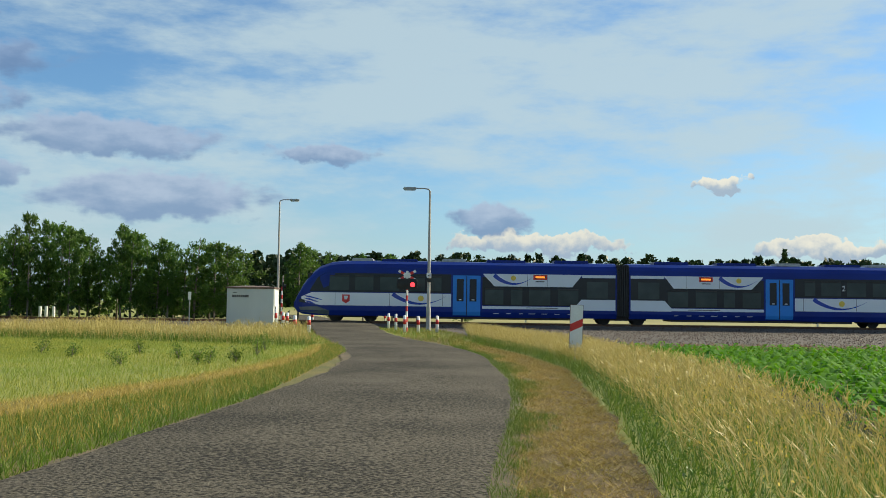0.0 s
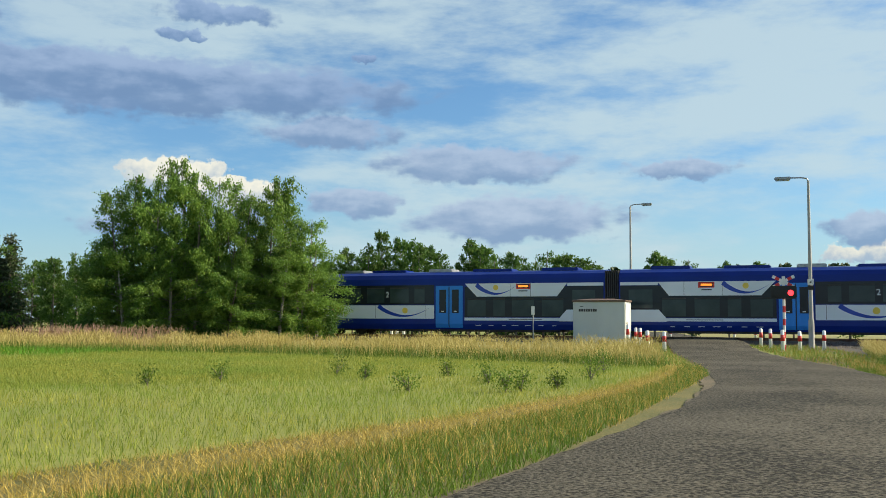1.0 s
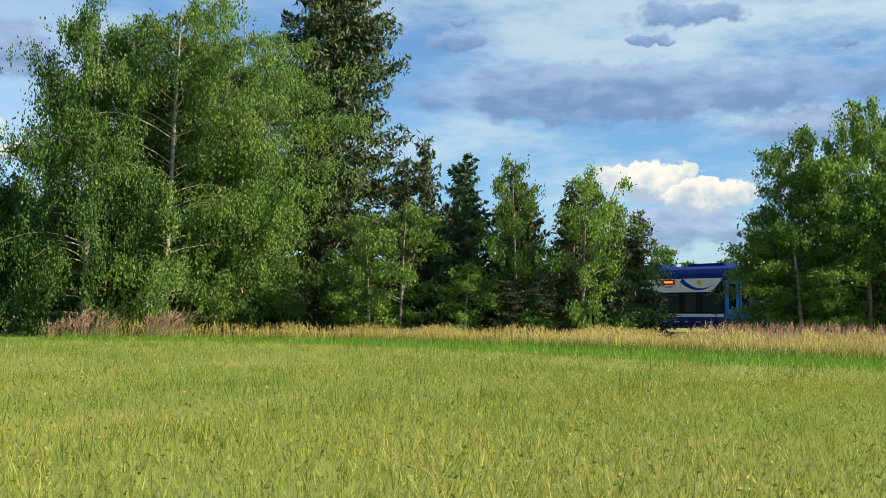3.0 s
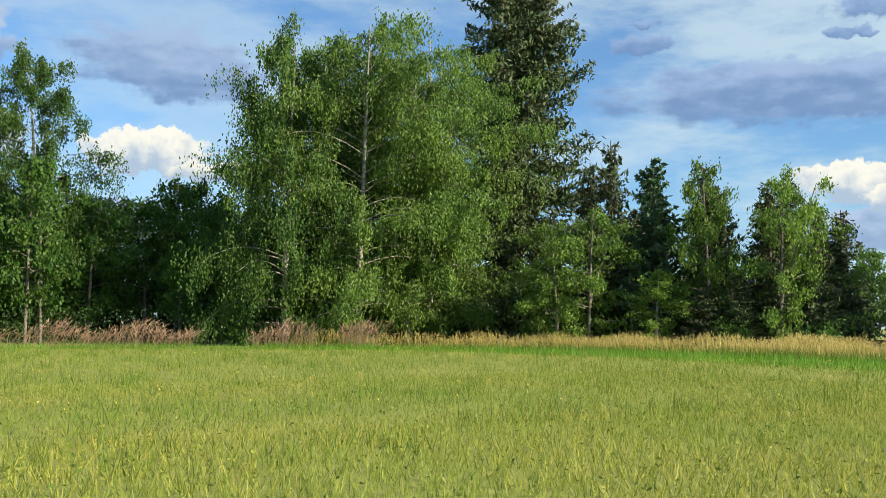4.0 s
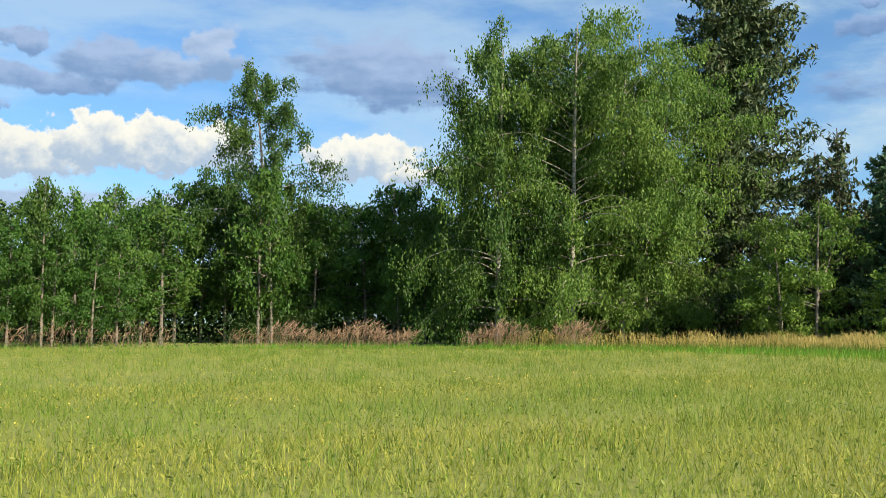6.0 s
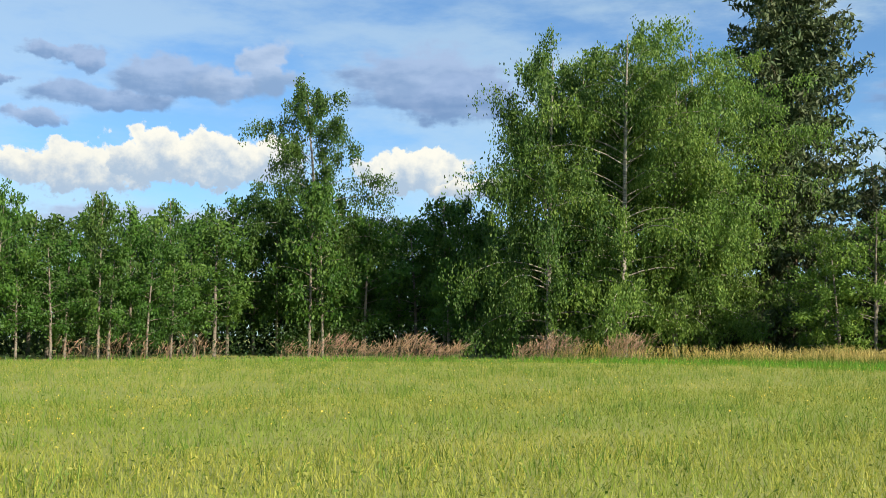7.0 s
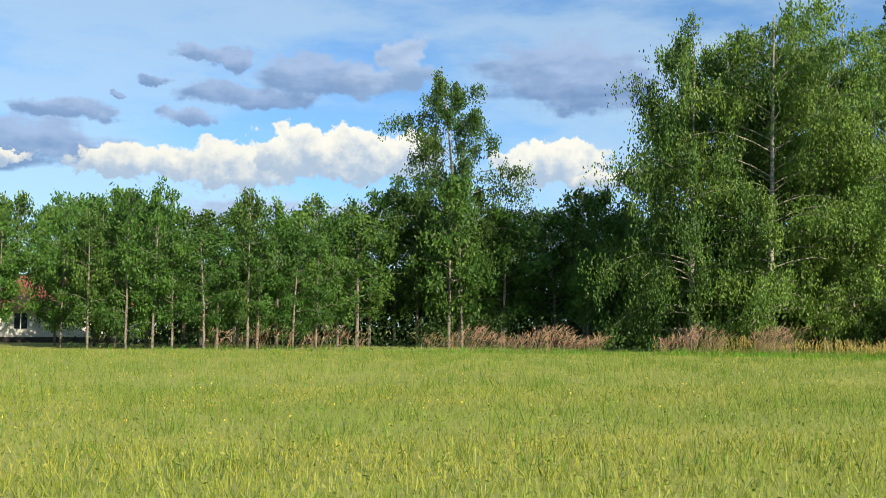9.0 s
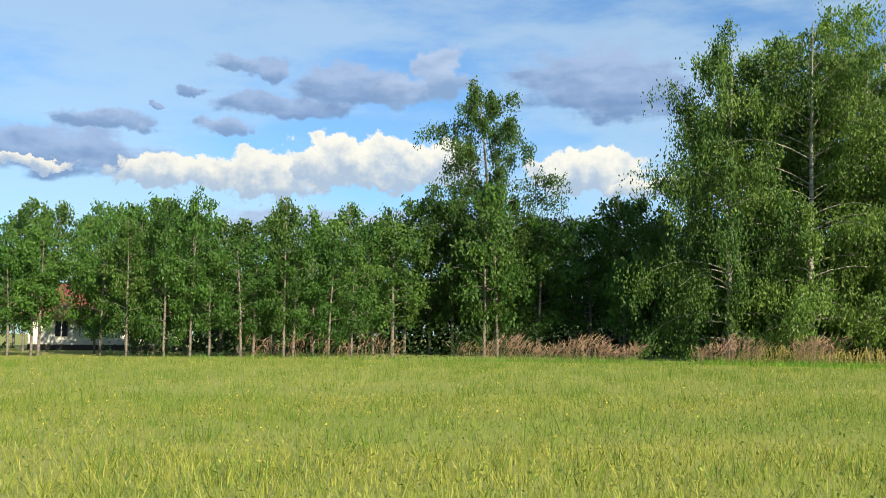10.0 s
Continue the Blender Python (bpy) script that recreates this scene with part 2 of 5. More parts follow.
M_UNDER = surf("dusty_underframe", (0.018, 0.016, 0.015), (0.05, 0.043, 0.038), 2, 0.8)
M_BAND = surf("dark_window_band", (0.01, 0.014, 0.022), (0.016, 0.02, 0.03), 1, 0.15, spec=0.3)
M_PANE = surf("tinted_pane", (0.018, 0.032, 0.036), (0.04, 0.06, 0.062), 0.9, 0.08, spec=0.3)
M_SPRUCEBARK = surf("spruce_bark", (0.07, 0.05, 0.038), (0.15, 0.11, 0.085), 4, 0.95, bump=0.8, fine=25, stretch=(1, 1, 0.3))
M_BARK = surf("birch_bark", (0.035, 0.031, 0.026), (0.4, 0.37, 0.32), 2.6, 0.8, bump=0.4, fine=9, stretch=(0.6, 0.6, 2.2), speckle=0.55)
M_DULLBARK = surf("grey_young_bark", (0.06, 0.05, 0.04), (0.24, 0.21, 0.18), 2.6, 0.85, bump=0.4, fine=9, stretch=(0.6, 0.6, 2.0))
M_PLASTER = surf("white_plaster", (0.5, 0.49, 0.47), (0.66, 0.64, 0.61), 0.7, 0.9, bump=0.2)
M_TILE = surf("red_brown_roof_tile", (0.12, 0.035, 0.025), (0.22, 0.07, 0.05), 3, 0.8, bump=0.5, fine=12)
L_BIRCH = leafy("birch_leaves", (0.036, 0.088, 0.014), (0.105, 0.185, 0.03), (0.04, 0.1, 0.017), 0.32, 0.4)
L_CLUMP = leafy("clump_birch_leaves", (0.07, 0.15, 0.022), (0.24, 0.36, 0.065), (0.11, 0.21, 0.035), 0.45, 0.4)
# brighter copy of the birch leaves, with sunlight put into the colour
L_BIRCH_LIT = leafy("lit_weeping_birch_leaves", (0.07, 0.145, 0.022), (0.19, 0.28, 0.052), (0.085, 0.17, 0.03), 0.4, 0.35)
L_WOOD = leafy("young_wood_leaves", (0.028, 0.085, 0.012), (0.09, 0.18, 0.026), (0.038, 0.105, 0.015), 0.3, 0.3)
L_SPRUCE = leafy("spruce_needles", (0.024, 0.05, 0.019), (0.07, 0.105, 0.038), (0.055, 0.065, 0.028), 0.12, 0.5, 0.6)
L_PINE = leafy("pine_needles", (0.03, 0.075, 0.035), (0.06, 0.12, 0.055), (0.04, 0.085, 0.04), 0.1, 0.5, 0.6)
# for far conifers, and for foliage with its shade put into the colour
L_FAR_SHADED = leafy("far_and_shaded_leaves", (0.016, 0.04, 0.01), (0.04, 0.075, 0.018), (0.02, 0.05, 0.012), 0.15, 0.1)
L_ROW = leafy("railway_row_leaves", (0.055, 0.12, 0.02), (0.13, 0.22, 0.04), (0.07, 0.15, 0.025), 0.45, 0.2)
L_GRASS = leafy("meadow_blades", (0.12, 0.19, 0.025), (0.46, 0.44, 0.09), (0.2, 0.29, 0.045), 0.42, 0.3)
L_LUSH = leafy("lush_blades", (0.07, 0.22, 0.014), (0.16, 0.38, 0.03), (0.1, 0.28, 0.02), 0.4, 0.4)
L_VERGE = leafy("verge_blades", (0.06, 0.13, 0.014), (0.2, 0.27, 0.04), (0.1, 0.18, 0.022), 0.35, 0.5)
L_STRAW = leafy("dry_stalks", (0.34, 0.28, 0.075), (0.68, 0.56, 0.22), (0.44, 0.35, 0.11), 0.3, 0.35)
L_MOWN = leafy("mown_straw", (0.24, 0.17, 0.035), (0.62, 0.46, 0.13), (0.36, 0.29, 0.06), 0.25, 0.6)
L_PINK = leafy("reddish_seed_heads", (0.36, 0.23, 0.15), (0.56, 0.39, 0.27), (0.44, 0.26, 0.21), 0.3, 0.5)
L_CORN = leafy("maize_leaves", (0.05, 0.2, 0.006), (0.2, 0.44, 0.015), (0.11, 0.32, 0.01), 0.4, 0.3, 0.7)
L_WEED = leafy("weed_leaves", (0.06, 0.13, 0.022), (0.13, 0.22, 0.04), (0.08, 0.16, 0.03), 0.25, 0.5)
L_BLOOM = leafy("yellow_blooms", (0.6, 0.45, 0.05), (0.75, 0.6, 0.12), (0.7, 0.5, 0.08), 0.2, 0.5)


def glow(name, col, strength):
    m, N, L, p = node_mat(name)
    p.inputs["Base Color"].default_value = (*col, 1)
    p.inputs["Emission Color"].default_value, p.inputs["Emission Strength"].default_value = (*col, 1), strength
    return m


M_REDLAMP = glow("red_signal_light", (1.0, 0.02, 0.03), 3.0)
M_DISPLAY = glow("orange_display", (1.0, 0.22, 0.03), 0.9)


# ---- building helpers ----
def mesh_np(name, V, F, mat):
    """A mesh from an array of points and one of faces, all with the same number of corners."""
    V, F = np.asarray(V, np.float32).reshape(-1, 3), np.asarray(F, np.int32)
    me = bpy.data.meshes.new(name)
    k = F.shape[1]
    me.vertices.add(len(V)), me.loops.add(F.size), me.polygons.add(len(F))
    me.vertices.foreach_set("co", V.ravel())
    me.loops.foreach_set("vertex_index", F.ravel())
    me.polygons.foreach_set("loop_start", np.arange(0, F.size, k, dtype=np.int32))
    me.materials.append(mat)
    me.update(calc_edges=True)
    return me


def part(name, me, parent, label="", mat=None, smooth=False):
    """Links a mesh, or a bmesh, as one part under a thing."""
    if isinstance(me, bmesh.types.BMesh):
        bm, me = me, bpy.data.meshes.new(name)
        bm.to_mesh(me), bm.free()
        me.materials.append(mat)
    if smooth:
        me.polygons.foreach_set("use_smooth", np.ones(len(me.polygons), bool))
    ob = new(name, me)
    ob.parent = parent
    return tagged(ob, label) if label else ob


def thing(name, label, category, group="", at=(0, 0, 0), turn=0.0):
    ob = new(name)
    ob.empty_display_size = 0.2
    ob.matrix_basis = pose(*at, 0, 0, turn)
    return tagged(ob, label, category, group)


def box(bm, x0, x1, y0, y1, z0, z1, bevel=0.0):
    c = ((x0 + x1) / 2, (y0 + y1) / 2, (z0 + z1) / 2)
    r = bmesh.ops.create_cube(bm, size=1, matrix=Matrix.Translation(c) @ Matrix.Diagonal((x1 - x0, y1 - y0, z1 - z0, 1)))
    if bevel:
        bmesh.ops.bevel(bm, geom=list({e for v in r["verts"] for e in v.link_edges}), offset=bevel, segments=2, affect="EDGES")
    return bm


def boxed(x0, x1, y0, y1, z0, z1, bevel=0.0):
    return box(bmesh.new(), x0, x1, y0, y1, z0, z1, bevel)


def rod(bm, a, b, r1, r2=None, seg=10):
    a, b = Vector(a), Vector(b)
    m = Matrix.Translation((a + b) / 2) @ (b - a).to_track_quat("Z", "Y").to_matrix().to_4x4()
    bmesh.ops.create_cone(bm, cap_ends=True, segments=seg, radius1=r1, radius2=r1 if r2 is None else r2, depth=(b - a).length, matrix=m)
    return bm


def slab(bm, pts, y, depth):
    """A flat plate with the outline pts (x, z), facing -y or +y, standing proud of the plane y by depth (signed)."""
    f = [bm.verts.new((x, y + depth, z)) for x, z in pts]
    b = [bm.verts.new((x, y, z)) for x, z in pts]
    bm.faces.new(f)
    for i in range(len(pts)):
        j = (i + 1) % len(pts)
        bm.faces.new((f[i], b[i], b[j], f[j]))
    bmesh.ops.recalc_face_normals(bm, faces=bm.faces)
    return bm


def tube(pts, radii, seg=6):
    """Points and faces of a tapered tube along pts."""
    pts = np.asarray(pts, float)
    n = len(pts)
    d = np.gradient(pts, axis=0)
    d /= np.linalg.norm(d, axis=1, keepdims=True) + 1e-9
    ref = np.where(np.abs(d[:, 2:3]) > 0.9, [[1.0, 0, 0]], [[0, 0, 1.0]])
    u = np.cross(d, ref)
    u /= np.linalg.norm(u, axis=1, keepdims=True) + 1e-9
    w = np.cross(d, u)
    a = np.linspace(0, 2 * np.pi, seg, endpoint=False)
    V = pts[:, None] + np.asarray(radii)[:, None, None] * (np.cos(a)[None, :, None] * u[:, None] + np.sin(a)[None, :, None] * w[:, None])
    i, j = np.meshgrid(np.arange(n - 1), np.arange(seg), indexing="ij")
    k = (j + 1) % seg
    F = np.stack([i * seg + j, i * seg + k, (i + 1) * seg + k, (i + 1) * seg + j], -1).reshape(-1, 4)
    return V.reshape(-1, 3), F


def joined(pieces):
    V, F, n = [], [], 0
    for v, f in pieces:
        V.append(v), F.append(f + n)
        n += len(v)
    return np.concatenate(V), np.concatenate(F)


def leaves(rng, P, size, hang=0.8, slim=0.5):
    """A small pointed leaf, or spray of leaves, at each of the points P."""
    n = len(P)
    t = rng.normal(size=(n, 3)) * (1.15 - hang)
    t[:, 2] -= hang
    t /= np.linalg.norm(t, axis=1, keepdims=True) + 1e-9
    b = np.cross(t, rng.normal(size=(n, 3)))
    b /= np.linalg.norm(b, axis=1, keepdims=True) + 1e-9
    L = (size * rng.uniform(0.6, 1.35, n))[:, None]
    V = np.stack([P - t * L * 0.5, P + b * L * slim * 0.5, P + t * L * 0.5, P - b * L * slim * 0.5], 1)
    return V.reshape(-1, 3), np.arange(4 * n).reshape(n, 4)


# ---- ground, road and railway ----
def sheet(name, outline, z, mat, label, category="ground", step=0.0):
    bm = bmesh.new()
    bm.faces.new([bm.verts.new((x, y, z)) for x, y in outline])
    bmesh.ops.triangulate(bm, faces=bm.faces)
    bmesh.ops.recalc_face_normals(bm, faces=bm.faces)
    me = bpy.data.meshes.new(name)
    bm.to_mesh(me), bm.free()
    me.materials.append(mat)
    return tagged(new(name, me), label, category, kind="structure")


sheet("ground", [(-2500, -2500), (2500, -2500), (2500, 2500), (-2500, 2500)], 0.0, M_MEADOW, "flat green meadow ground reaching to the horizon")

Y_L = np.array([-40, 5, 8, 11, 14, 18, 22, 28, 33, 38, 46, 54, 61, 67, 80, 120.0])
X_L = np.array([-4.2, -3.85, -3.7, -3.42, -3.12, -2.8, -2.52, -2.55, -3.2, -4.1, -5.7, -7.0, -8.1, -9.0, -11.5, -20])
Y_R = np.array([-40, 5, 8, 10.3, 14.8, 20.2, 29, 33, 37, 43.5, 51, 63, 67, 80, 120.0])
X_R = np.array([-0.2, 0.2, 0.38, 0.6, 1.04, 1.36, 1.25, 0.85, 0.1, -1.6, -2.8, -4.5, -5.2, -7.5, -16])
left_edge = lambda y: np.interp(y, Y_L, X_L)
right_edge = lambda y: np.interp(y, Y_R, X_R)
road_z = lambda y: 0.03 + 0.25 * np.clip((y - 52) / 11, 0, 1) * np.clip((84 - y) / 12, 0, 1)


def strip(name, fa, fb, ya, yb, mat, label, z, n=220, across=5, rough_edge=0.0, seed=1, category="road"):
    """A ribbon between two edges given as x of y; its height follows z of y."""
    rng = np.random.default_rng(seed)
    ys = np.linspace(ya, yb, n)
    k = np.ones(4) / 4
    a, b = (f(ys) + 1.6 * np.convolve(rng.normal(0, rough_edge, n), k, "same") for f in (fa, fb))
    u = np.linspace(0, 1, across)
    X = a[:, None] * (1 - u) + b[:, None] * u
    crown = (0.03 if category == "road" else 0.0) * (1 - (2 * u - 1) ** 2)
    V = np.stack([X, np.repeat(ys[:, None], across, 1), z(ys)[:, None] + crown[None]], -1).reshape(-1, 3)
    i, j = np.meshgrid(np.arange(n - 1), np.arange(across - 1), indexing="ij")
    F = np.stack([i * across + j, i * across + j + 1, (i + 1) * across + j + 1, (i + 1) * across + j], -1).reshape(-1, 4)
    return tagged(new(name, mesh_np(name, V, F, mat)), label, category, kind="structure")


strip("road", left_edge, right_edge, -40, 118, M_ASPHALT, "narrow worn grey asphalt country road with patched edges", road_z, 500, 7, 0.035, 2)
strip("shoulder_left", lambda y: left_edge(y) - 0.05, lambda y: left_edge(y) + 0.12, -40, 62, M_SAND, "pale sandy road shoulder beside the asphalt", lambda y: road_z(y) - 0.012, 300, 3, 0.06, 3, "shoulder")
strip("shoulder_bend", lambda y: left_edge(y) - 0.5 * np.exp(-((y - 31) / 3.5) ** 2) - 0.02, lambda y: left_edge(y) + 0.1, 20, 48, M_SAND, "worn sandy edge on the inside of the bend", lambda y: road_z(y) - 0.007, 160, 3, 0.07, 4, "shoulder")
strip("shoulder_right", lambda y: right_edge(y) - 0.15, lambda y: right_edge(y) + 0.09, -40, 62, M_SAND, "crumbled sandy edge of the asphalt", lambda y: road_z(y) - 0.012, 300, 3, 0.09, 5, "shoulder")
Y_P = np.array([-40, 8, 13.5, 17.8, 24, 30, 41, 60.0])
X_P = np.array([1.5, 1.75, 2.35, 2.65, 3.0, 2.6, 1.0, -2.2])
path_edge = lambda y: np.interp(y, Y_P, X_P)
strip("verge_path", lambda y: right_edge(y) - 0.1, path_edge, -40, 46, M_MOWN, "strip of mown dry brown grass beside the road", lambda y: 0.006 + 0 * y, 300, 4, 0.05, 6, "verge")
Y_S = np.array([-40, 8, 11, 13.5, 16, 19, 21.5, 24, 30, 33, 36])
X_S = np.array([-16, -8.6, -7.6, -6.9, -6.2, -5.4, -5.0, -4.6, -4.35, -4.5, -4.7])
straw_edge = lambda y: np.interp(y, Y_S, X_S)
strip("straw_verge", straw_edge, lambda y: left_edge(y) + 0.1, -40, 36, M_STRAW_GROUND, "yellowed mown verge between meadow and road", lambda y: 0.004 + 0 * y, 300, 4, 0.1, 7, "verge")
sheet("maize_soil", [(4.0, -30), (60, -30), (110, 32.6), (4.8, 32.6), (5.5, 20)], 0.008, M_SOIL, "dark soil of the maize field", "field")
sheet("track_side_gravel", [(4.6, 33), (120, 33), (120, 64), (-3.4, 64), (-1.5, 56)], 0.012, M_BALLAST, "grey-brown gravel strip beside the railway", "gravel")
sheet("far_field", [(-28, 74), (900, 74), (900, 420), (-28, 420)], 0.02, M_DRYFIELD, "pale yellow ripe field beyond the railway", "field")
sheet("near_track_field", [(-60, 56), (-9.5, 50), (-10.5, 64), (-60, 64)], 0.015, M_DRYFIELD, "dry yellow grassland beside the railway", "field")

TRACK_Y, RAIL_Z = 67.0, 0.34
bed = bmesh.new()
prof = [(-3.4, -0.02), (-1.9, 0.2), (1.9, 0.2), (3.4, -0.02)]
for xa, xb in ((-400, -9.2), (-5.0, 300)):
    a = [bed.verts.new((xa, TRACK_Y + y, z)) for y, z in prof]
    b = [bed.verts.new((xb, TRACK_Y + y, z)) for y, z in prof]
    for i in range(3):
        bed.faces.new((a[i], b[i], b[i + 1], a[i + 1]))
me = bpy.data.meshes.new("ballast")
bed.to_mesh(me), bed.free()
me.materials.append(M_BALLAST)
tagged(new("ballast", me), "grey-brown crushed stone railway bed", "ballast", kind="structure")


def stones(seed, n, x0, x1, y0, y1):
    rng = np.random.default_rng(seed)
    P = np.stack([rng.uniform(x0, x1, n), rng.uniform(y0, y1, n), np.zeros(n)], -1)
    P = P[P[:, 0] > -1.0 + (66 - P[:, 1]) * 0.25]
    n = len(P)
    P[:, 2] = np.interp(np.abs(P[:, 1] - TRACK_Y), [1.9, 3.4], [0.2, 0.0])
    O = np.array([[1, 0, 0], [-1, 0, 0], [0, 1, 0], [0, -1, 0], [0, 0, 1], [0, 0, -1.0]])
    V = P[:, None] + O[None] * rng.uniform(0.03, 0.085, (n, 6, 1)) + rng.normal(0, 0.012, (n, 6, 3))
    T = np.array([[0, 2, 4], [2, 1, 4], [1, 3, 4], [3, 0, 4], [2, 0, 5], [1, 2, 5], [3, 1, 5], [0, 3, 5]])
    F = (np.arange(n)[:, None, None] * 6 + T[None]).reshape(-1, 3)
    return tagged(new("ballast_stones", mesh_np("ballast_stones", V, F, M_STONE)), "loose grey-brown crushed track stones", "stones", kind="stuff")


stones(11, 15000, 0.0, 46, 36.0, 66.1)

track = thing("railway_track", "single railway track with rusty rails on concrete sleepers", "railway track", at=(0, TRACK_Y, 0))
for y in (-0.75, 0.75):
    bm = boxed(-400, 300, y - 0.035, y + 0.035, RAIL_Z - 0.045, RAIL_Z)
    box(bm, -400, 300, y - 0.008, y + 0.008, RAIL_Z - 0.13, RAIL_Z - 0.045)
    box(bm, -400, 300, y - 0.065, y + 0.065, RAIL_Z - 0.15, RAIL_Z - 0.13)
    part("rail", bm, track, "rusty steel rail", M_RAIL)
bm = boxed(-0.13, 0.13, -1.25, 1.25, 0.1, RAIL_Z - 0.152, 0.02)
first = part("sleeper", bm, track, mat=M_CONCRETE)
for i in range(110):
    x = -60 + i * 1.0
    if -9.3 < x < -4.9:
        continue
    o = new("sleeper", first.data)
    o.parent, o.location = track, (x, 0, 0)
first.location = (-61, 0, 0)
# road panels between and beside the rails
for k, (ya, yb) in enumerate(((-2.2, -0.82), (-0.66, 0.66), (0.82, 2.2))):
    for i in range(4):
        part("crossing_panel", boxed(-9.3 + i * 1.12, -9.3 + i * 1.12 + 1.1, ya, yb, 0.12, RAIL_Z - 0.012, 0.015), track, "dark worn concrete crossing panel", M_ASPHALT)


# ---- grasses ----
def blade_mesh(rng, P, h, w, lean=0.35, z=0.0):
    n = len(P)
    a = rng.uniform(0, 2 * np.pi, n)
    hh = h * rng.uniform(0.55, 1.25, n)
    ww = w * rng.uniform(0.6, 1.3, n)
    side = np.stack([np.cos(a), np.sin(a), 0 * a], -1) * ww[:, None] * 0.5
    tip = np.stack([rng.normal(0.04, lean, n) * hh, rng.normal(0, lean, n) * hh, hh], -1)
    base = np.stack([P[:, 0], P[:, 1], np.full(n, z)], -1)
    V = np.stack([base - side, base + side, base + tip], 1).reshape(-1, 3)
    return V, np.arange(3 * n).reshape(n, 3)


def stalk_mesh(rng, P, h, lean=(0.12, 0.0), spread=0.14, head=0.16, w=0.012):
    """Tall stalks with feathery drooping heads: stalk quads and head quads."""
    n = len(P)
    hh = h * rng.uniform(0.6, 1.2, n)
    t = np.stack([rng.normal(lean[0], spread, n) * hh, rng.normal(lean[1], spread, n) * hh, hh], -1)
    base = np.stack([P[:, 0], P[:, 1], np.zeros(n)], -1)
    a = rng.uniform(0, np.pi, n)
    s = np.stack([np.cos(a), np.sin(a), 0 * a], -1) * w * 0.5
    top = base + t
    S = np.stack([base - s, base + s, top + s * 0.6, top - s * 0.6], 1)
    d = t / np.linalg.norm(t, axis=1, keepdims=True)
    d[:, :2] *= 2.4
    d /= np.linalg.norm(d, axis=1, keepdims=True)
    heads = []
    for k in range(3):
        e = d + rng.normal(0, 0.22, (n, 3))
        L = (head * rng.uniform(0.45, 1.1, n))[:, None]
        q = top - d * head * 0.3 * k
        g = np.cross(e, rng.normal(size=(n, 3)))
        g *= L * 0.05 / (np.linalg.norm(g, axis=1, keepdims=True) + 1e-9)
        heads.append(np.stack([q, q + e * L * 0.5 + g, q + e * L, q + e * L * 0.5 - g], 1))
    H = np.concatenate(heads)
    V = np.concatenate([S, H]).reshape(-1, 3)
    return V, np.arange(len(V)).reshape(-1, 4)


def stuff(name, VF, mat, label, category):
    return tagged(new(name, mesh_np(name, *VF, mat)), label, category, kind="stuff")


def scatter(rng, n, x0, x1, y0, y1, keep):
    P = np.stack([rng.uniform(x0, x1, n), rng.uniform(y0, y1, n)], -1)
    return P[keep(P[:, 0], P[:, 1])]


# far side of the meadow: tall grass along the railway, then the wood's edge
VX = np.array([-80, -62.5, -60.5, -56.0, -50, -42, -32, -26, -20, -12, -8, -5.0, -3.0])
VY = np.array([-60, 0, 20, 33, 38.5, 40.0, 38.5, 38.6, 38.8, 37.2, 35.6, 34.5, 34.5])
verge_y = lambda x: np.interp(x, VX, VY)
rng = np.random.default_rng(21)
in_meadow = lambda x, y: (y < verge_y(x) + 0.4) & (x < straw_edge(y) + 0.3)
near = scatter(rng, 540000, -66, -4, -8, 46, in_meadow)
d2 = np.hypot(near[:, 0] + 17.1, near[:, 1] - 13.9)
near = near[(rng.uniform(0, 1, len(near)) < np.clip(24 / (d2 + 1), 0.3, 1.0)) & (near[:, 0] < -19.5 + 0.6 * np.maximum(near[:, 1] - 14, 0))]
fine_p = scatter(rng, 190000, -34, -10, 2, 30, lambda x, y: in_meadow(x, y) & (x < -18.5 + 0.8 * np.maximum(y - 16, 0)))
near = np.concatenate([near, fine_p])[rng.permutation(len(near) + len(fine_p))]
half = len(near) * 7 // 10
stuff("meadow_grass", blade_mesh(rng, near[:half], 0.1, 0.009, 0.5), L_GRASS, "yellow-green ankle-high meadow grass", "grass")
rest = near[half:]
seed_heads = rest[: len(rest) // 2]
stuff("meadow_seed_heads", leaves(rng, np.concatenate([seed_heads, rng.uniform(0.08, 0.22, (len(seed_heads), 1))], 1), 0.034, 0.15, 0.4), L_GRASS, "small yellowish seed heads over the meadow", "grass")
green = rest[len(rest) // 2 :: 3]
green = green[np.sin(green[:, 0] * 1.7 + np.sin(green[:, 1] * 0.9) * 2) * np.sin(green[:, 1] * 1.9 + green[:, 0] * 0.5) > rng.uniform(-0.6, 0.7, len(green))]
stuff("meadow_clover", leaves(rng, np.concatenate([green, rng.uniform(0.04, 0.16, (len(green), 1))], 1), 0.036, 0.2, 0.5), L_VERGE, "green clover leaves in patches of the meadow", "herbs")
lush = scatter(rng, 76000, -66, -26, 6, 48, lambda x, y: (y < verge_y(x) + 0.6) & (y > verge_y(x) - 4.2) & (x < -26))
stuff("lush_meadow_edge", blade_mesh(rng, lush, 0.24, 0.028, 0.3), L_LUSH, "bright green lush grass along the wood's edge", "grass")
rough_p = scatter(rng, 150000, -26, -4, 12, 43, in_meadow)
stuff("field_margin_grass", blade_mesh(rng, rough_p, 0.12, 0.01, 0.35), L_GRASS, "green meadow grass with taller tufts", "grass")
tuft_c = scatter(rng, 1500, -58, -24, -6, 40, in_meadow)
tuft = np.repeat(tuft_c, 22, 0) + rng.normal(0, 0.16, (len(tuft_c) * 22, 2))
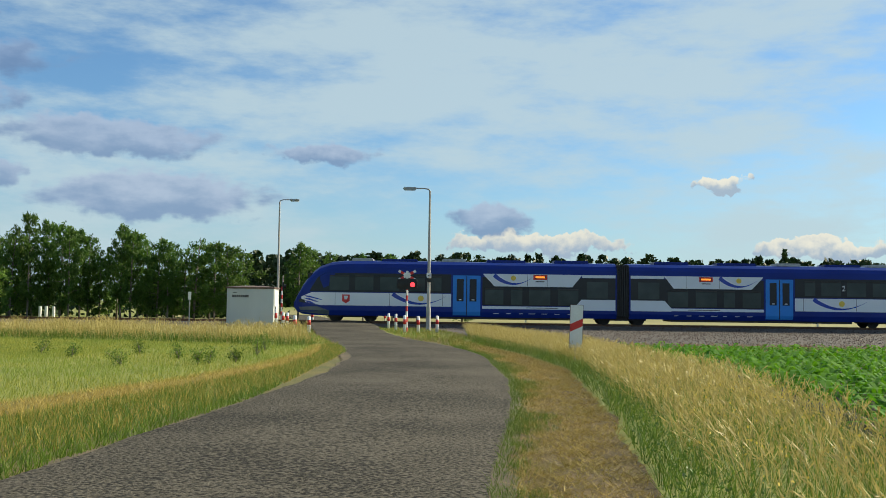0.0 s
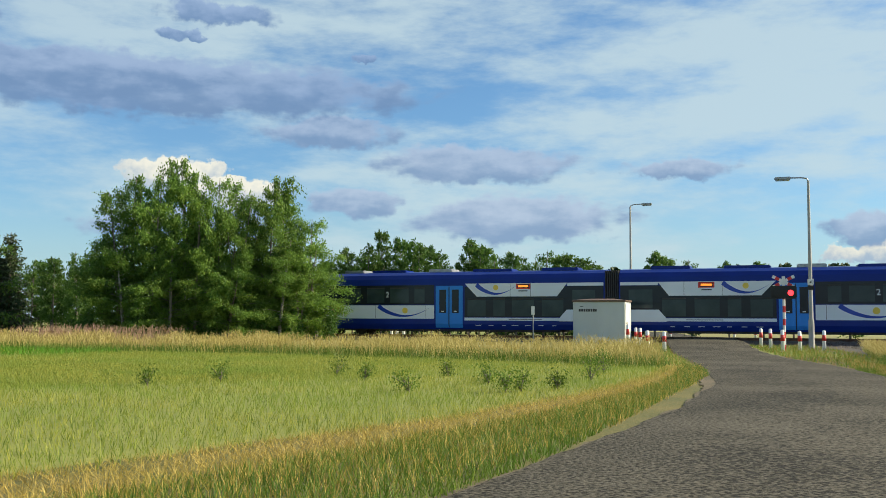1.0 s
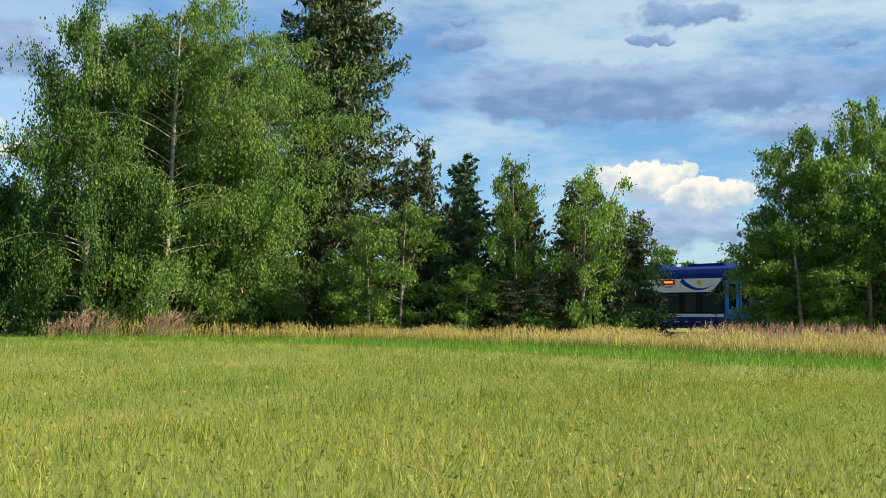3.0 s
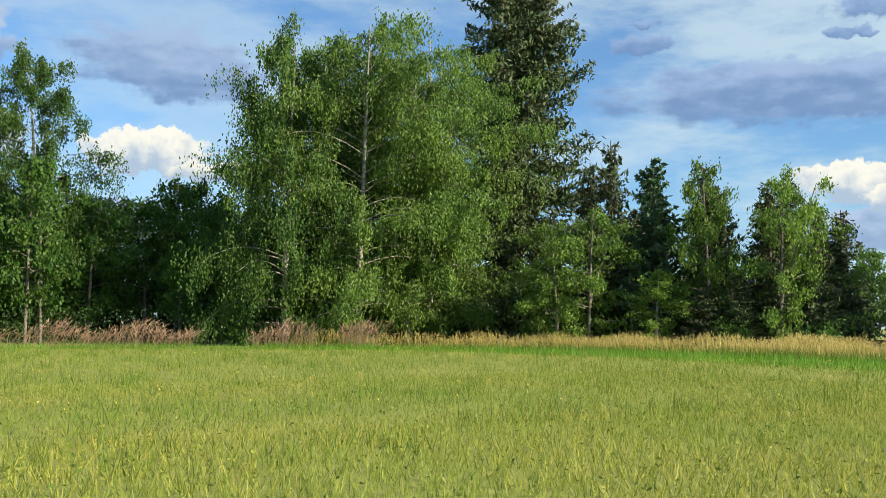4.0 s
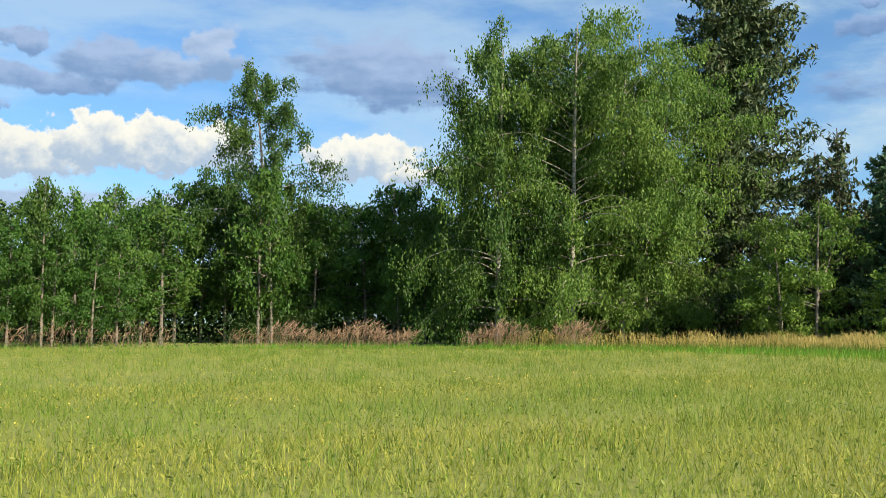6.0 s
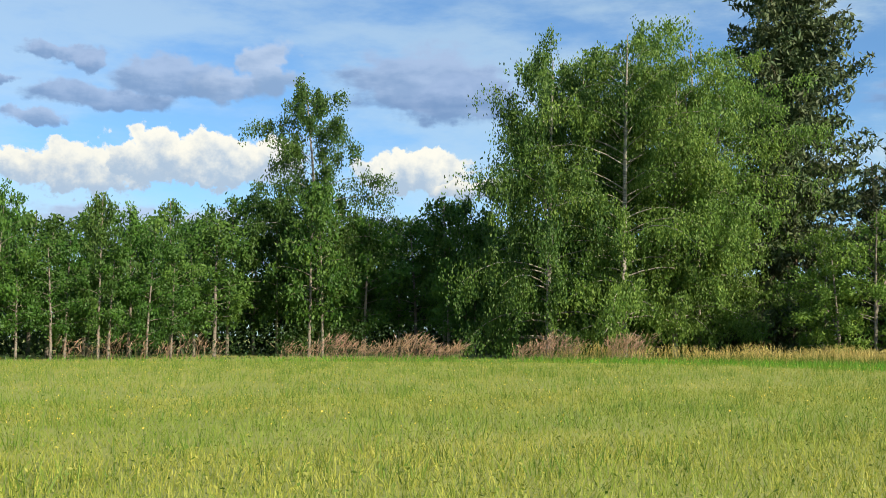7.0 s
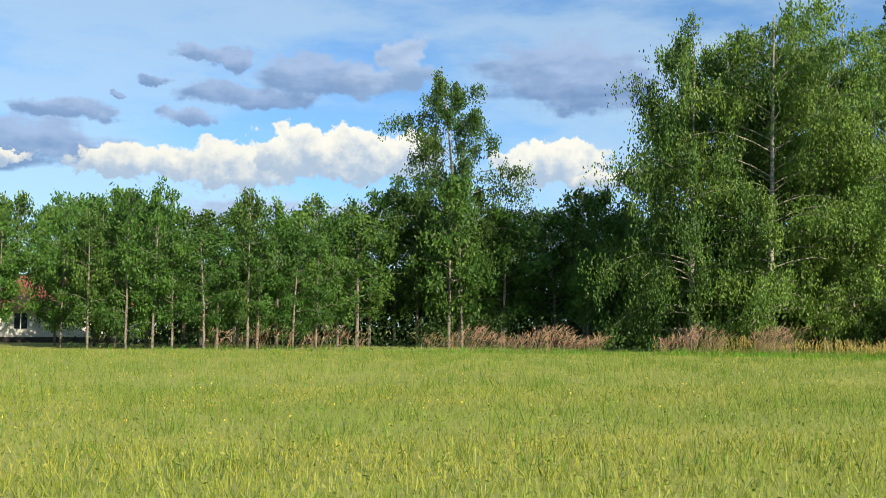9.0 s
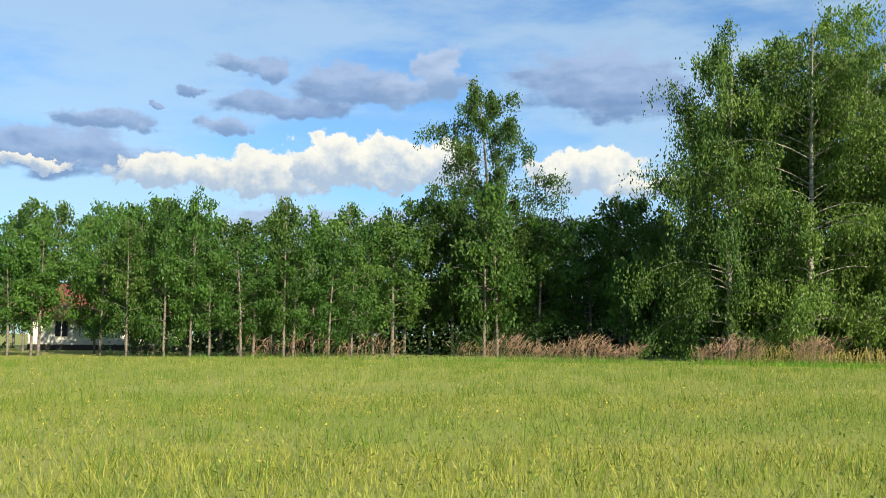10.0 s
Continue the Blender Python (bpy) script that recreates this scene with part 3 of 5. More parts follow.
stuff("meadow_tufts", blade_mesh(rng, tuft, 0.26, 0.011, 0.3), L_VERGE, "darker green taller tufts in the meadow", "grass")
bloom = scatter(rng, 4500, -60, -26, -4, 36, in_meadow)
V, F = leaves(rng, np.stack([bloom[:, 0], bloom[:, 1], rng.uniform(0.12, 0.22, len(bloom))], -1), 0.022, 0.1, 0.9)
stuff("meadow_blooms", (V, F), L_BLOOM, "tiny scattered yellow meadow flowers", "flowers")

# straw verge beside the road
sv = scatter(rng, 170000, -12, -3, 6, 36, lambda x, y: (x > straw_edge(y)) & (x < left_edge(y) - 0.04))
mid = (sv[:, 0] - straw_edge(sv[:, 1])) / (left_edge(sv[:, 1]) - straw_edge(sv[:, 1]))
stuff("straw_stubble", blade_mesh(rng, sv[mid < 0.55], 0.09, 0.008, 1.1), L_MOWN, "mown yellow straw lying on the verge", "straw")
stuff("roadside_grass", blade_mesh(rng, sv[(mid > 0.4)], 0.13, 0.011, 0.4), L_VERGE, "patchy green grass along the road edge", "grass")
stuff("roadside_dry_grass", blade_mesh(rng, sv[(mid > 0.3) & (mid < 0.9)][::3] + 0.05, 0.17, 0.008, 0.35), L_MOWN, "dry yellow grass blades along the road edge", "grass")

# tall dry grass along the railway
tall = scatter(rng, 110000, -58, -4.6, 30, 60, lambda x, y: (y > verge_y(x)) & (y < verge_y(x) + 7.0 + 3 * np.sin(x * 0.7)) & (x < left_edge(y) - 0.9))
dep = tall[:, 1] - verge_y(tall[:, 0])
stuff("tall_dry_grass", stalk_mesh(rng, tall[dep > 1.2][:16000], (0.52 + 0.16 * np.sin(tall[:, 0] * 0.9) * np.sin(tall[:, 1] * 1.3 + tall[:, 0] * 2.3))[dep > 1.2][:16000], (-0.1, 0.0), 0.18, 0.16, 0.012), L_STRAW, "tall straw-coloured grass along the railway", "grass")
stuff("tall_grass_base", blade_mesh(rng, tall[:34000], 0.36, 0.022, 0.3), L_VERGE, "green blades under the tall dry grass", "grass")
far_t = scatter(rng, 30000, -70, -9.5, 44, 63.3, lambda x, y: (y > verge_y(x) + 5) & (x < left_edge(y) - 0.9))
stuff("railway_grass", stalk_mesh(rng, far_t[:3500], 0.3, (-0.08, 0.0), w=0.02), L_STRAW, "dry grass between meadow and track", "grass")
edge = scatter(rng, 34000, -68, -50, 8, 34, lambda x, y: (y > verge_y(x) - 0.3) & (y < verge_y(x) + 3.2))
edge = edge[(np.sin(edge[:, 1] * 0.55 + 1.0) + np.sin(edge[:, 1] * 1.3) > -0.7) & (edge[:, 1] > 10)]
stuff("wood_edge_grass", stalk_mesh(rng, edge[:2400], 0.75 + 0.25 * np.sin(edge[:2400, 1] * 2.1), (0.2, 0.2), 0.28, 0.28, 0.01), L_PINK, "thin reddish-brown seeding grass along the wood's edge", "grass")
stuff("wood_edge_blades", blade_mesh(rng, edge[:11000], 0.36, 0.03, 0.35), L_LUSH, "green grass along the wood's edge", "grass")
pk = scatter(rng, 2600, -38, -29, 44, 54, lambda x, y: (y > verge_y(x) + 1) & (y < verge_y(x) + 9))
stuff("pink_seeding_grass", stalk_mesh(rng, pk[:1100], 0.75, (0.1, 0.05), 0.12, 0.2, 0.018), L_PINK, "pinkish flowering weeds in front of the birch clump", "grass")

cg = scatter(rng, 26000, -9.5, 4.5, 36, 61, lambda x, y: ((x > right_edge(y) + 0.15) & (x < right_edge(y) + 3.6)) | ((x < left_edge(y) - 0.1) & (x > left_edge(y) - 1.6)))
stuff("crossing_grass", blade_mesh(rng, cg[: len(cg) * 2 // 3], 0.16, 0.02, 0.4), L_VERGE, "short green grass round the level crossing", "grass")
stuff("crossing_dry_grass", blade_mesh(rng, cg[len(cg) * 2 // 3 :], 0.2, 0.016, 0.4), L_MOWN, "dry grass round the level crossing", "grass")

# right-hand verge and maize
rv = scatter(rng, 60000, 1.3, 7.5, 3, 58, lambda x, y: (x > path_edge(y) + 0.05) & (x < np.interp(y, [3, 20, 34, 50, 58], [4.3, 5.6, 4.9, 2.4, 0.4])) & (x > right_edge(y) + 0.5))
w01 = rv[:, 0] - path_edge(rv[:, 1])
stuff("tall_verge_grass", stalk_mesh(rng, rv[(w01 > 0.4) & (rng.uniform(0, 1, len(rv)) < np.clip(rv[:, 1] / 22, 0.35, 1))][:21000], 0.46, (-0.14, 0.0), 0.24, 0.13, 0.004), L_STRAW, "tall golden seeding grass on the verge", "grass")
stuff("verge_greens", blade_mesh(rng, rv[:45000], 0.3, 0.012, 0.45), L_VERGE, "green grass and herbs at the foot of the verge", "grass")
stuff("verge_dark_herbs", leaves(rng, np.concatenate([rv[w01 < 0.7][:12000], rng.uniform(0.03, 0.3, (min(12000, (w01 < 0.7).sum()), 1))], 1), 0.04, 0.2, 0.5), L_WEED, "dark leafy herbs along the path's edge", "herbs")
yb = rv[(w01 > 0.4) & (rv[:, 1] < 16)][:700]
stuff("verge_blooms", leaves(rng, np.concatenate([yb, rng.uniform(0.3, 0.6, (len(yb), 1))], 1), 0.024, 0.1, 0.9), L_BLOOM, "small yellow wild flowers in the verge", "flowers")
pg = scatter(rng, 150000, 0.4, 3.2, 4, 45, lambda x, y: (x > right_edge(y) + 0.0) & (x < path_edge(y)))
u = (pg[:, 0] - right_edge(pg[:, 1])) / (path_edge(pg[:, 1]) - right_edge(pg[:, 1]))
stuff("path_edge_grass", blade_mesh(rng, pg[u < 0.2 + 0.16 * np.sin(pg[:, 1] * 1.1 + np.sin(pg[:, 1] * 3.1)) + rng.normal(0, 0.1, len(u))], 0.09, 0.008, 0.5), L_VERGE, "short green grass between asphalt and path", "grass")
stuff("path_stubble", blade_mesh(rng, pg[(u > 0.16) & (np.sin(pg[:, 0] * 7 + np.sin(pg[:, 1] * 2.2) * 2) * np.sin(pg[:, 1] * 3.4 + pg[:, 0] * 2) > rng.uniform(-1.3, 0.6, len(u)))], 0.06, 0.011, 2.0), L_MOWN, "short dry stubble on the mown path", "straw")
em = scatter(rng, 9000, 2, 40, 31.0, 35.0, lambda x, y: x > right_edge(y) + 3.5)
stuff("embankment_grass", stalk_mesh(rng, em, 0.24, (0, 0), 0.2, 0.1, 0.02), leafy("brown_dry_grass", (0.2, 0.12, 0.06), (0.4, 0.28, 0.15), (0.28, 0.17, 0.09), 0.2, 0.3), "brown dry grass at the foot of the railway bed", "grass")


def maize():
    rng = np.random.default_rng(5)
    rows = []
    for x in np.arange(4.3, 40, 0.75):
        ys = np.arange(max(9.0, (x - 6) * 1.25), 31.0, 0.24)
        rows.append(np.stack([x + rng.normal(0, 0.05, len(ys)), ys + rng.normal(0, 0.05, len(ys))], -1))
    P = np.concatenate(rows)
    P = P[(P[:, 0] > np.interp(P[:, 1], [3, 20, 34, 50, 58], [4.4, 5.7, 5.0, 2.5, 0.5]))]
    out = []
    for k in range(5):
        n = len(P)
        a = rng.uniform(0, 2 * np.pi, n)
        L, z0 = rng.uniform(0.35, 0.62, n), 0.06 + 0.05 * k + rng.uniform(0, 0.05, n)
        d = np.stack([np.cos(a), np.sin(a)], -1)
        s = np.stack([-np.sin(a), np.cos(a)], -1) * 0.042
        pts = []
        for u, rise, wd in ((0, 0, 0.6), (0.45, 0.3, 1.0), (0.8, 0.3, 0.8), (1.0, 0.14, 0.05)):
            c = np.concatenate([P + d * (u * L)[:, None], (z0 + rise * L)[:, None]], 1)
            sd = np.concatenate([s * wd, np.zeros((n, 1))], 1)
            pts += [c - sd, c + sd]
        V = np.stack(pts, 1)
        T = np.array([[0, 1, 3, 2], [2, 3, 5, 4], [4, 5, 7, 6]])
        out.append((V.reshape(-1, 3), (np.arange(n)[:, None, None] * 8 + T[None]).reshape(-1, 4)))
    return joined(out)


stuff("maize_plants", maize(), L_CORN, "bright green young maize plants in rows", "maize")


# ---- trees ----
def plan(x, y):
    """The wood's own plan, turned and shifted to where it stands at the meadow's edge."""
    a = radians(1.64)
    u, v = x + 19.67, y - 14.55
    return u * math.cos(a) - v * math.sin(a) - 17.13, u * math.sin(a) + v * math.cos(a) + 13.86


def crown_profile(h, low, dome=False):
    """Relative reach of the limbs at relative height h."""
    if dome:
        return np.interp(h, [low, low + 0.1, 0.5, 0.8, 0.93, 1.0], [0.75, 0.95, 1.0, 0.92, 0.66, 0.3])
    return np.interp(h, [low, low + 0.12, 0.45, 0.75, 0.92, 1.0], [0.45, 0.8, 1.0, 0.72, 0.38, 0.12])


def birch_meshes(seed, H, R, n_leaf, low=0.14, droop=1.0, leaf=0.15, trunk_r=0.16, forks=1, bark=None, leafmat=None, strand=1.3, split=False, dome=False):
    rng = np.random.default_rng(seed)
    wood, tips = [], []
    for f in range(forks):
        z = np.linspace(0, 1, 12)
        bend = rng.normal(0, 0.035, 2) * H + (rng.normal(0, 0.1, 2) * H if f else 0)
        off = rng.normal(0, 0.02, (12, 2)).cumsum(0) * H * 0.06
        tr = np.stack([bend[0] * z**1.6 + off[:, 0], bend[1] * z**1.6 + off[:, 1], z * H * (0.98 if not f else rng.uniform(0.75, 0.92))], -1)
        if f:
            tr[:, :2] *= np.clip((z - 0.22) / 0.4, 0, 1)[:, None] + 0.02
        wood.append(tube(tr, trunk_r * (1.05 - z) ** 0.85 * (0.75 if f else 1) + 0.012, 7))
        nl = int(H * (4.2 if dome or H > 12 else 3.2) / forks) + 6
        for i in range(nl):
            h = low + (0.98 - low) * (i + rng.uniform(0, 0.8)) / nl
            p0 = np.array([np.interp(h, z, tr[:, c]) for c in range(3)])
            a = i * 2.39996 + rng.normal(0, 0.5)
            reach = R * crown_profile(h, low, dome) * rng.uniform(0.5, 1.2)
            rise = np.interp(h, [low, 0.6, 1], [0.25, 0.65, 1.1]) * rng.uniform(0.7, 1.3)
            s = np.linspace(0, 1, 6)
            path = p0 + np.stack([np.cos(a) * s, np.sin(a) * s, rise * s - droop * 0.55 * s**2.4], -1) * reach
            wood.append(tube(path, 0.32 * trunk_r * (1.02 - h) * (1.08 - s) + 0.006, 4))
            for k in range(int(4 + reach * 4.2)):
                u = rng.uniform(0.15, 1) ** 0.75
                q = np.array([np.interp(u, s, path[:, c]) for c in range(3)])
                twig = np.array([np.cos(a + rng.normal(0, 0.8)), np.sin(a + rng.normal(0, 0.8)), rng.normal(0.1, 0.3)]) * reach * rng.uniform(0.08, 0.34)
                mass = rng.lognormal(0, 0.42)
                for v in np.linspace(0.25, 1, 3 + int(droop * 2)):
                    tips.append((q + twig * v, strand * rng.uniform(0.25, 1.0) * (0.5 + 0.5 * droop), mass))
    W = np.array([t[1] for t in tips])
    Q = np.array([t[0] for t in tips])
    M = W * np.array([t[2] for t in tips])
    pick = rng.choice(len(Q), n_leaf, p=M / M.sum())
    u = rng.uniform(0, 1, n_leaf)
    hangd = np.stack([0 * u, 0 * u, -u * W[pick]], -1)
    curl = rng.normal(0, 0.14, (len(Q), 3))[pick] * u[:, None]
    P = Q[pick] + hangd * (0.35 + 0.65 * droop) + curl + rng.normal(0, 0.05 + 0.11 * (1 - droop * 0.6), (n_leaf, 3))
    P = P[P[:, 2] > 0.25]
    limbs = []
    if split:
        limbs, wood = [mesh_np("limb", *w, bark or M_BARK) for w in wood[1:]], wood[:1]
    tm = mesh_np("trunk", *joined(wood), bark or M_BARK)
    cm = mesh_np("crown", *leaves(rng, P, leaf, 0.55 + 0.35 * droop, 0.5), leafmat or L_BIRCH)
    return tm, cm, limbs


def spruce_meshes(seed, H, R, per_m=26, needle=0.26, gap=0.34, leafmat=None, up=False):
    rng = np.random.default_rng(seed)
    wood = [tube([(0, 0, 0), (0.02, 0.03, H * 0.5), (0, 0, H)], [H * 0.013, H * 0.008, 0.015], 7)]
    pts, tang = [], []
    h = 0.05 * H
    while h < H * 0.985:
        f = h / H
        n = rng.integers(5, 8) if f < 0.93 else 4
        for i in range(n):
            a = rng.uniform(0, 2 * np.pi)
            reach = R * (1 - f) ** (0.75 if not up else 0.55) * rng.uniform(0.55, 1.15) + 0.12
            s = np.linspace(0, 1, 5)
            dz = (0.55 * s + 0.1 * s**2) if up else ((np.interp(f, [0, 0.6, 1], [-0.5, -0.18, 0.5]) + rng.normal(0, 0.16)) * s + 0.28 * s**3)
            path = np.array([0, 0, h]) + np.stack([np.cos(a) * s, np.sin(a) * s, dz], -1) * reach
            wood.append(tube(path, 0.028 * (1 - f) * (1.1 - s) + 0.006, 4))
            k = max(5, int(reach * per_m))
            u = rng.uniform(0.08, 1, k)
            q = np.stack([np.interp(u, s, path[:, c]) for c in range(3)], -1)
            side = np.array([-np.sin(a), np.cos(a), 0])
            q += side * (rng.normal(0, 0.22, k) * (0.3 + reach * 0.35))[:, None]
            q[:, 2] -= np.abs(rng.normal(0, 0.1 + 0.045 * reach, k)) * (0 if up else 1)
            pts.append(q)
        h += gap * rng.uniform(0.7, 1.3) * (0.6 + 0.6 * (1 - f))
    P = np.concatenate(pts)
    return (mesh_np("trunk", *joined(wood), M_SPRUCEBARK), mesh_np("crown", *leaves(rng, P, needle, 0.55 if not up else -0.1, 0.34 if not up else 0.45), leafmat or L_SPRUCE))


def tree(name, meshes, label, x, y, scale=1.0, turn=0.0, group="", z=-0.05, category="tree"):
    t = thing(name, label, category, group, (x, y, z), turn)
    part("trunk", meshes[0], t, smooth=True)
    part("crown", meshes[1], t)
    for m in meshes[2] if len(meshes) > 2 else ():
        part("limb", m, t, smooth=True)
    t.scale = (scale, scale, scale) if isinstance(scale, (int, float)) else scale
    return t


def grove(name, kinds, label, spots, group):
    """Trees copied from a few models: spots are x, y, height scale, width scale."""
    r = random.Random(len(spots) * 7 + len(name))
    done = {}
    for i, (x, y, sh, sw) in enumerate(spots):
        k = r.randrange(len(kinds))
        turn = r.uniform(0, 360)
        if k not in done:
            done[k] = tree(name, kinds[k], label, x, y, (sw, sw, sh), turn, group)
        else:
            src = done[k]
            o = copy_thing(src, pose(x, y, -0.05, 0, 0, turn))
            o.scale = (sw, sw, sh)


# the tall weeping birches and the spruce at the wood's corner
tree("weeping_birch", birch_meshes(31, 17.0, 5.0, 70000, 0.14, 0.85, 0.145, 0.19, 3, None, L_BIRCH_LIT, 1.3, True, True), "tall weeping birch with pale forked trunk and hanging yellow-green foliage", -62.5, 41.0, 1.0, 10)
tree("weeping_birch", birch_meshes(32, 14.8, 4.0, 36000, 0.10, 0.85, 0.145, 0.13, 1, None, L_BIRCH_LIT, 1.2, True, True), "weeping birch with leaning white-barked trunk", -61.1, 38.9, 1.0, 80)
tree("weeping_birch", birch_meshes(33, 16.2, 4.6, 66000, 0.08, 0.90, 0.145, 0.15, 2, None, L_BIRCH_LIT, 1.4, True, True), "tall weeping birch with slender grey trunk", -60.0, 35.6, 1.0, 150)
# left-hand and rear birches take the darker leaves, shade put into their colour
tree("weeping_birch", birch_meshes(34, 15.2, 3.8, 70000, 0.06, 1.00, 0.150, 0.15, 2, None, L_BIRCH, 2.0, True, True), "weeping birch hanging in a dense green curtain to the ground, coloured darker for shade", -61.5, 32.4, 1.0, 220)
tree("weeping_birch", birch_meshes(35, 15.4, 4.6, 38000, 0.05, 0.80, 0.200, 0.16, 1, None, L_BIRCH, 1.3, True, True), "green birch behind the others, its leaves coloured darker for shade", -65.1, 35.3, 1.0, 300)
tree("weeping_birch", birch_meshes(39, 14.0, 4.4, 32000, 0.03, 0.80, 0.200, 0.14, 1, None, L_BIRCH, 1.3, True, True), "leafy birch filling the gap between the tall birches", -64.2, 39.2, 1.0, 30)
tree("spruce_tree", spruce_meshes(36, 26.0, 7.4, 60, 0.36, 0.4), "tall dark old spruce with ragged drooping branches", -64.9, 48.6, 1.035, 40)
tree("spruce_tree", spruce_meshes(37, 15.0, 4.6, 26, 0.38, 0.46), "dark spruce hidden behind the tall birch", -67.3, 43.3, 1.035, 140)

YB = [birch_meshes(41, 7.0, 1.7, 6500, 0.06, 0.5, 0.15, 0.075, 1, M_DULLBARK, L_CLUMP, 0.8), birch_meshes(42, 7.0, 1.9, 6800, 0.08, 0.55, 0.15, 0.08, 1, M_BARK, L_CLUMP, 0.9), birch_meshes(43, 7.0, 1.5, 6000, 0.12, 0.5, 0.15, 0.07, 1, M_BARK, L_CLUMP, 0.7), birch_meshes(44, 7.0, 1.8, 6800, 0.05, 0.45, 0.15, 0.07, 2, M_DULLBARK, L_CLUMP, 0.7)]
SP = [spruce_meshes(51, 6.0, 1.7, 30, 0.24, 0.3), spruce_meshes(52, 7.0, 1.5, 30, 0.24, 0.3)]
PN = [spruce_meshes(53, 7.5, 1.7, 34, 0.3, 0.42, L_PINE, True)]

YW = [birch_meshes(45, 7.0, 1.7, 5200, 0.16, 0.5, 0.16, 0.06, 1, M_DULLBARK, L_WOOD, 0.8, True), birch_meshes(46, 7.0, 1.8, 5200, 0.24, 0.55, 0.16, 0.06, 1, M_DULLBARK, L_WOOD, 0.8, True), birch_meshes(47, 7.0, 1.6, 5000, 0.18, 0.5, 0.16, 0.06, 1, M_DULLBARK, L_BIRCH, 0.7, True), birch_meshes(48, 7.0, 1.7, 5200, 0.1, 0.5, 0.16, 0.06, 1, M_DULLBARK, L_WOOD, 0.7, True)]
YI = [birch_meshes(145, 7.0, 1.7, 3800, 0.2, 0.5, 0.17, 0.06, 1, M_DULLBARK, L_WOOD, 0.8, True), birch_meshes(146, 7.0, 1.7, 3800, 0.26, 0.5, 0.17, 0.06, 1, M_DULLBARK, L_BIRCH, 0.8, True)]

# between spruce and railway: young mixed trees
tree("pine_tree", PN[0], "young bluish-green pine among spruces", -51.3, 46.5, (1.15, 1.15, 1.18), 20)
grove("young_spruce", SP, "small dark green spruce at the wood's edge", [(-49.1, 47.7, 1.23, 1.19), (-46.7, 49.0, 1.09, 1.23), (-53.4, 44.7, 1.09, 1.42), (-50.8, 49.5, 1.19, 1.33), (-46.8, 46.9, 0.57, 0.95), (-55.6, 47.7, 1.52, 1.52), (-48.5, 50.9, 1.04, 1.33), (-52.2, 51.8, 1.14, 1.42), (-52.9, 48.2, 1.14, 1.33), (-47.7, 46.1, 0.47, 0.85), (-45.8, 48.3, 0.57, 0.95), (-46.2, 52.7, 0.85, 1.33), (-48.1, 53.6, 0.95, 1.42), (-50.5, 54.3, 1.04, 1.42), (-56.4, 50.0, 1.23, 1.52), (-59.1, 51.7, 1.23, 1.61), (-54.5, 47.1, 1.04, 1.23), (-48.6, 52.6, 1.2, 1.4), (-51.4, 51.0, 1.35, 1.4), (-54.4, 49.4, 1.3, 1.5), (-57.6, 48.0, 1.4, 1.5), (-47.0, 54.4, 0.95, 1.3), (-45.0, 50.2, 1.0, 0.75)], "young spruces")
grove("young_birch", YB, "slender young birch with light green leaves", [(-48.1, 46.8, 1.20, 0.90), (-45.4, 48.1, 1.14, 0.95), (-51.7, 42.9, 0.95, 1.04), (-52.8, 42.0, 0.68, 0.95), (-49.3, 44.7, 0.52, 0.85), (-50.2, 48.1, 0.95, 1.04), (-54.2, 42.3, 0.85, 1.04), (-46.5, 51.3, 0.95, 1.14)], "young birches at the corner")

# birch clump before the railway
CL = [birch_meshes(61, 10.0, 2.4, 15000, 0.05, 0.55, 0.15, 0.1, 2, M_DULLBARK, L_CLUMP, 1.0), birch_meshes(62, 10.0, 2.2, 14000, 0.06, 0.6, 0.15, 0.1, 1, M_BARK, L_CLUMP, 1.1), birch_meshes(63, 10.0, 2.4, 15000, 0.03, 0.5, 0.15, 0.09, 2, M_DULLBARK, L_CLUMP, 1.0)]
grove("birch_tree", CL, "leafy birch in a dense clump beside the railway", [(-39.1, 54.9, 0.90, 0.95), (-40.1, 55.0, 0.60, 0.90), (-37.4, 55.5, 1.00, 1.00), (-35.9, 57.0, 1.13, 1.00), (-36.8, 57.9, 1.00, 1.00), (-34.4, 57.6, 1.02, 0.95), (-33.6, 59.2, 0.98, 0.95), (-33.1, 58.1, 0.90, 0.90), (-31.8, 59.5, 1.03, 0.95), (-31.4, 60.8, 0.92, 0.95), (-29.9, 61.1, 0.78, 0.95), (-29.6, 61.7, 0.50, 0.80), (-35.7, 55.1, 0.60, 0.95), (-32.9, 57.0, 0.55, 1.00), (-30.6, 58.8, 0.62, 1.00), (-29.7, 59.8, 0.60, 0.90), (-39.6, 56.4, 1.02, 1.05), (-38.4, 56.2, 0.95, 1.0), (-38.2, 54.2, 0.55, 1.0), (-34.9, 56.4, 0.9, 0.9), (-32.4, 60.4, 0.95, 1.0)], "birch clump")

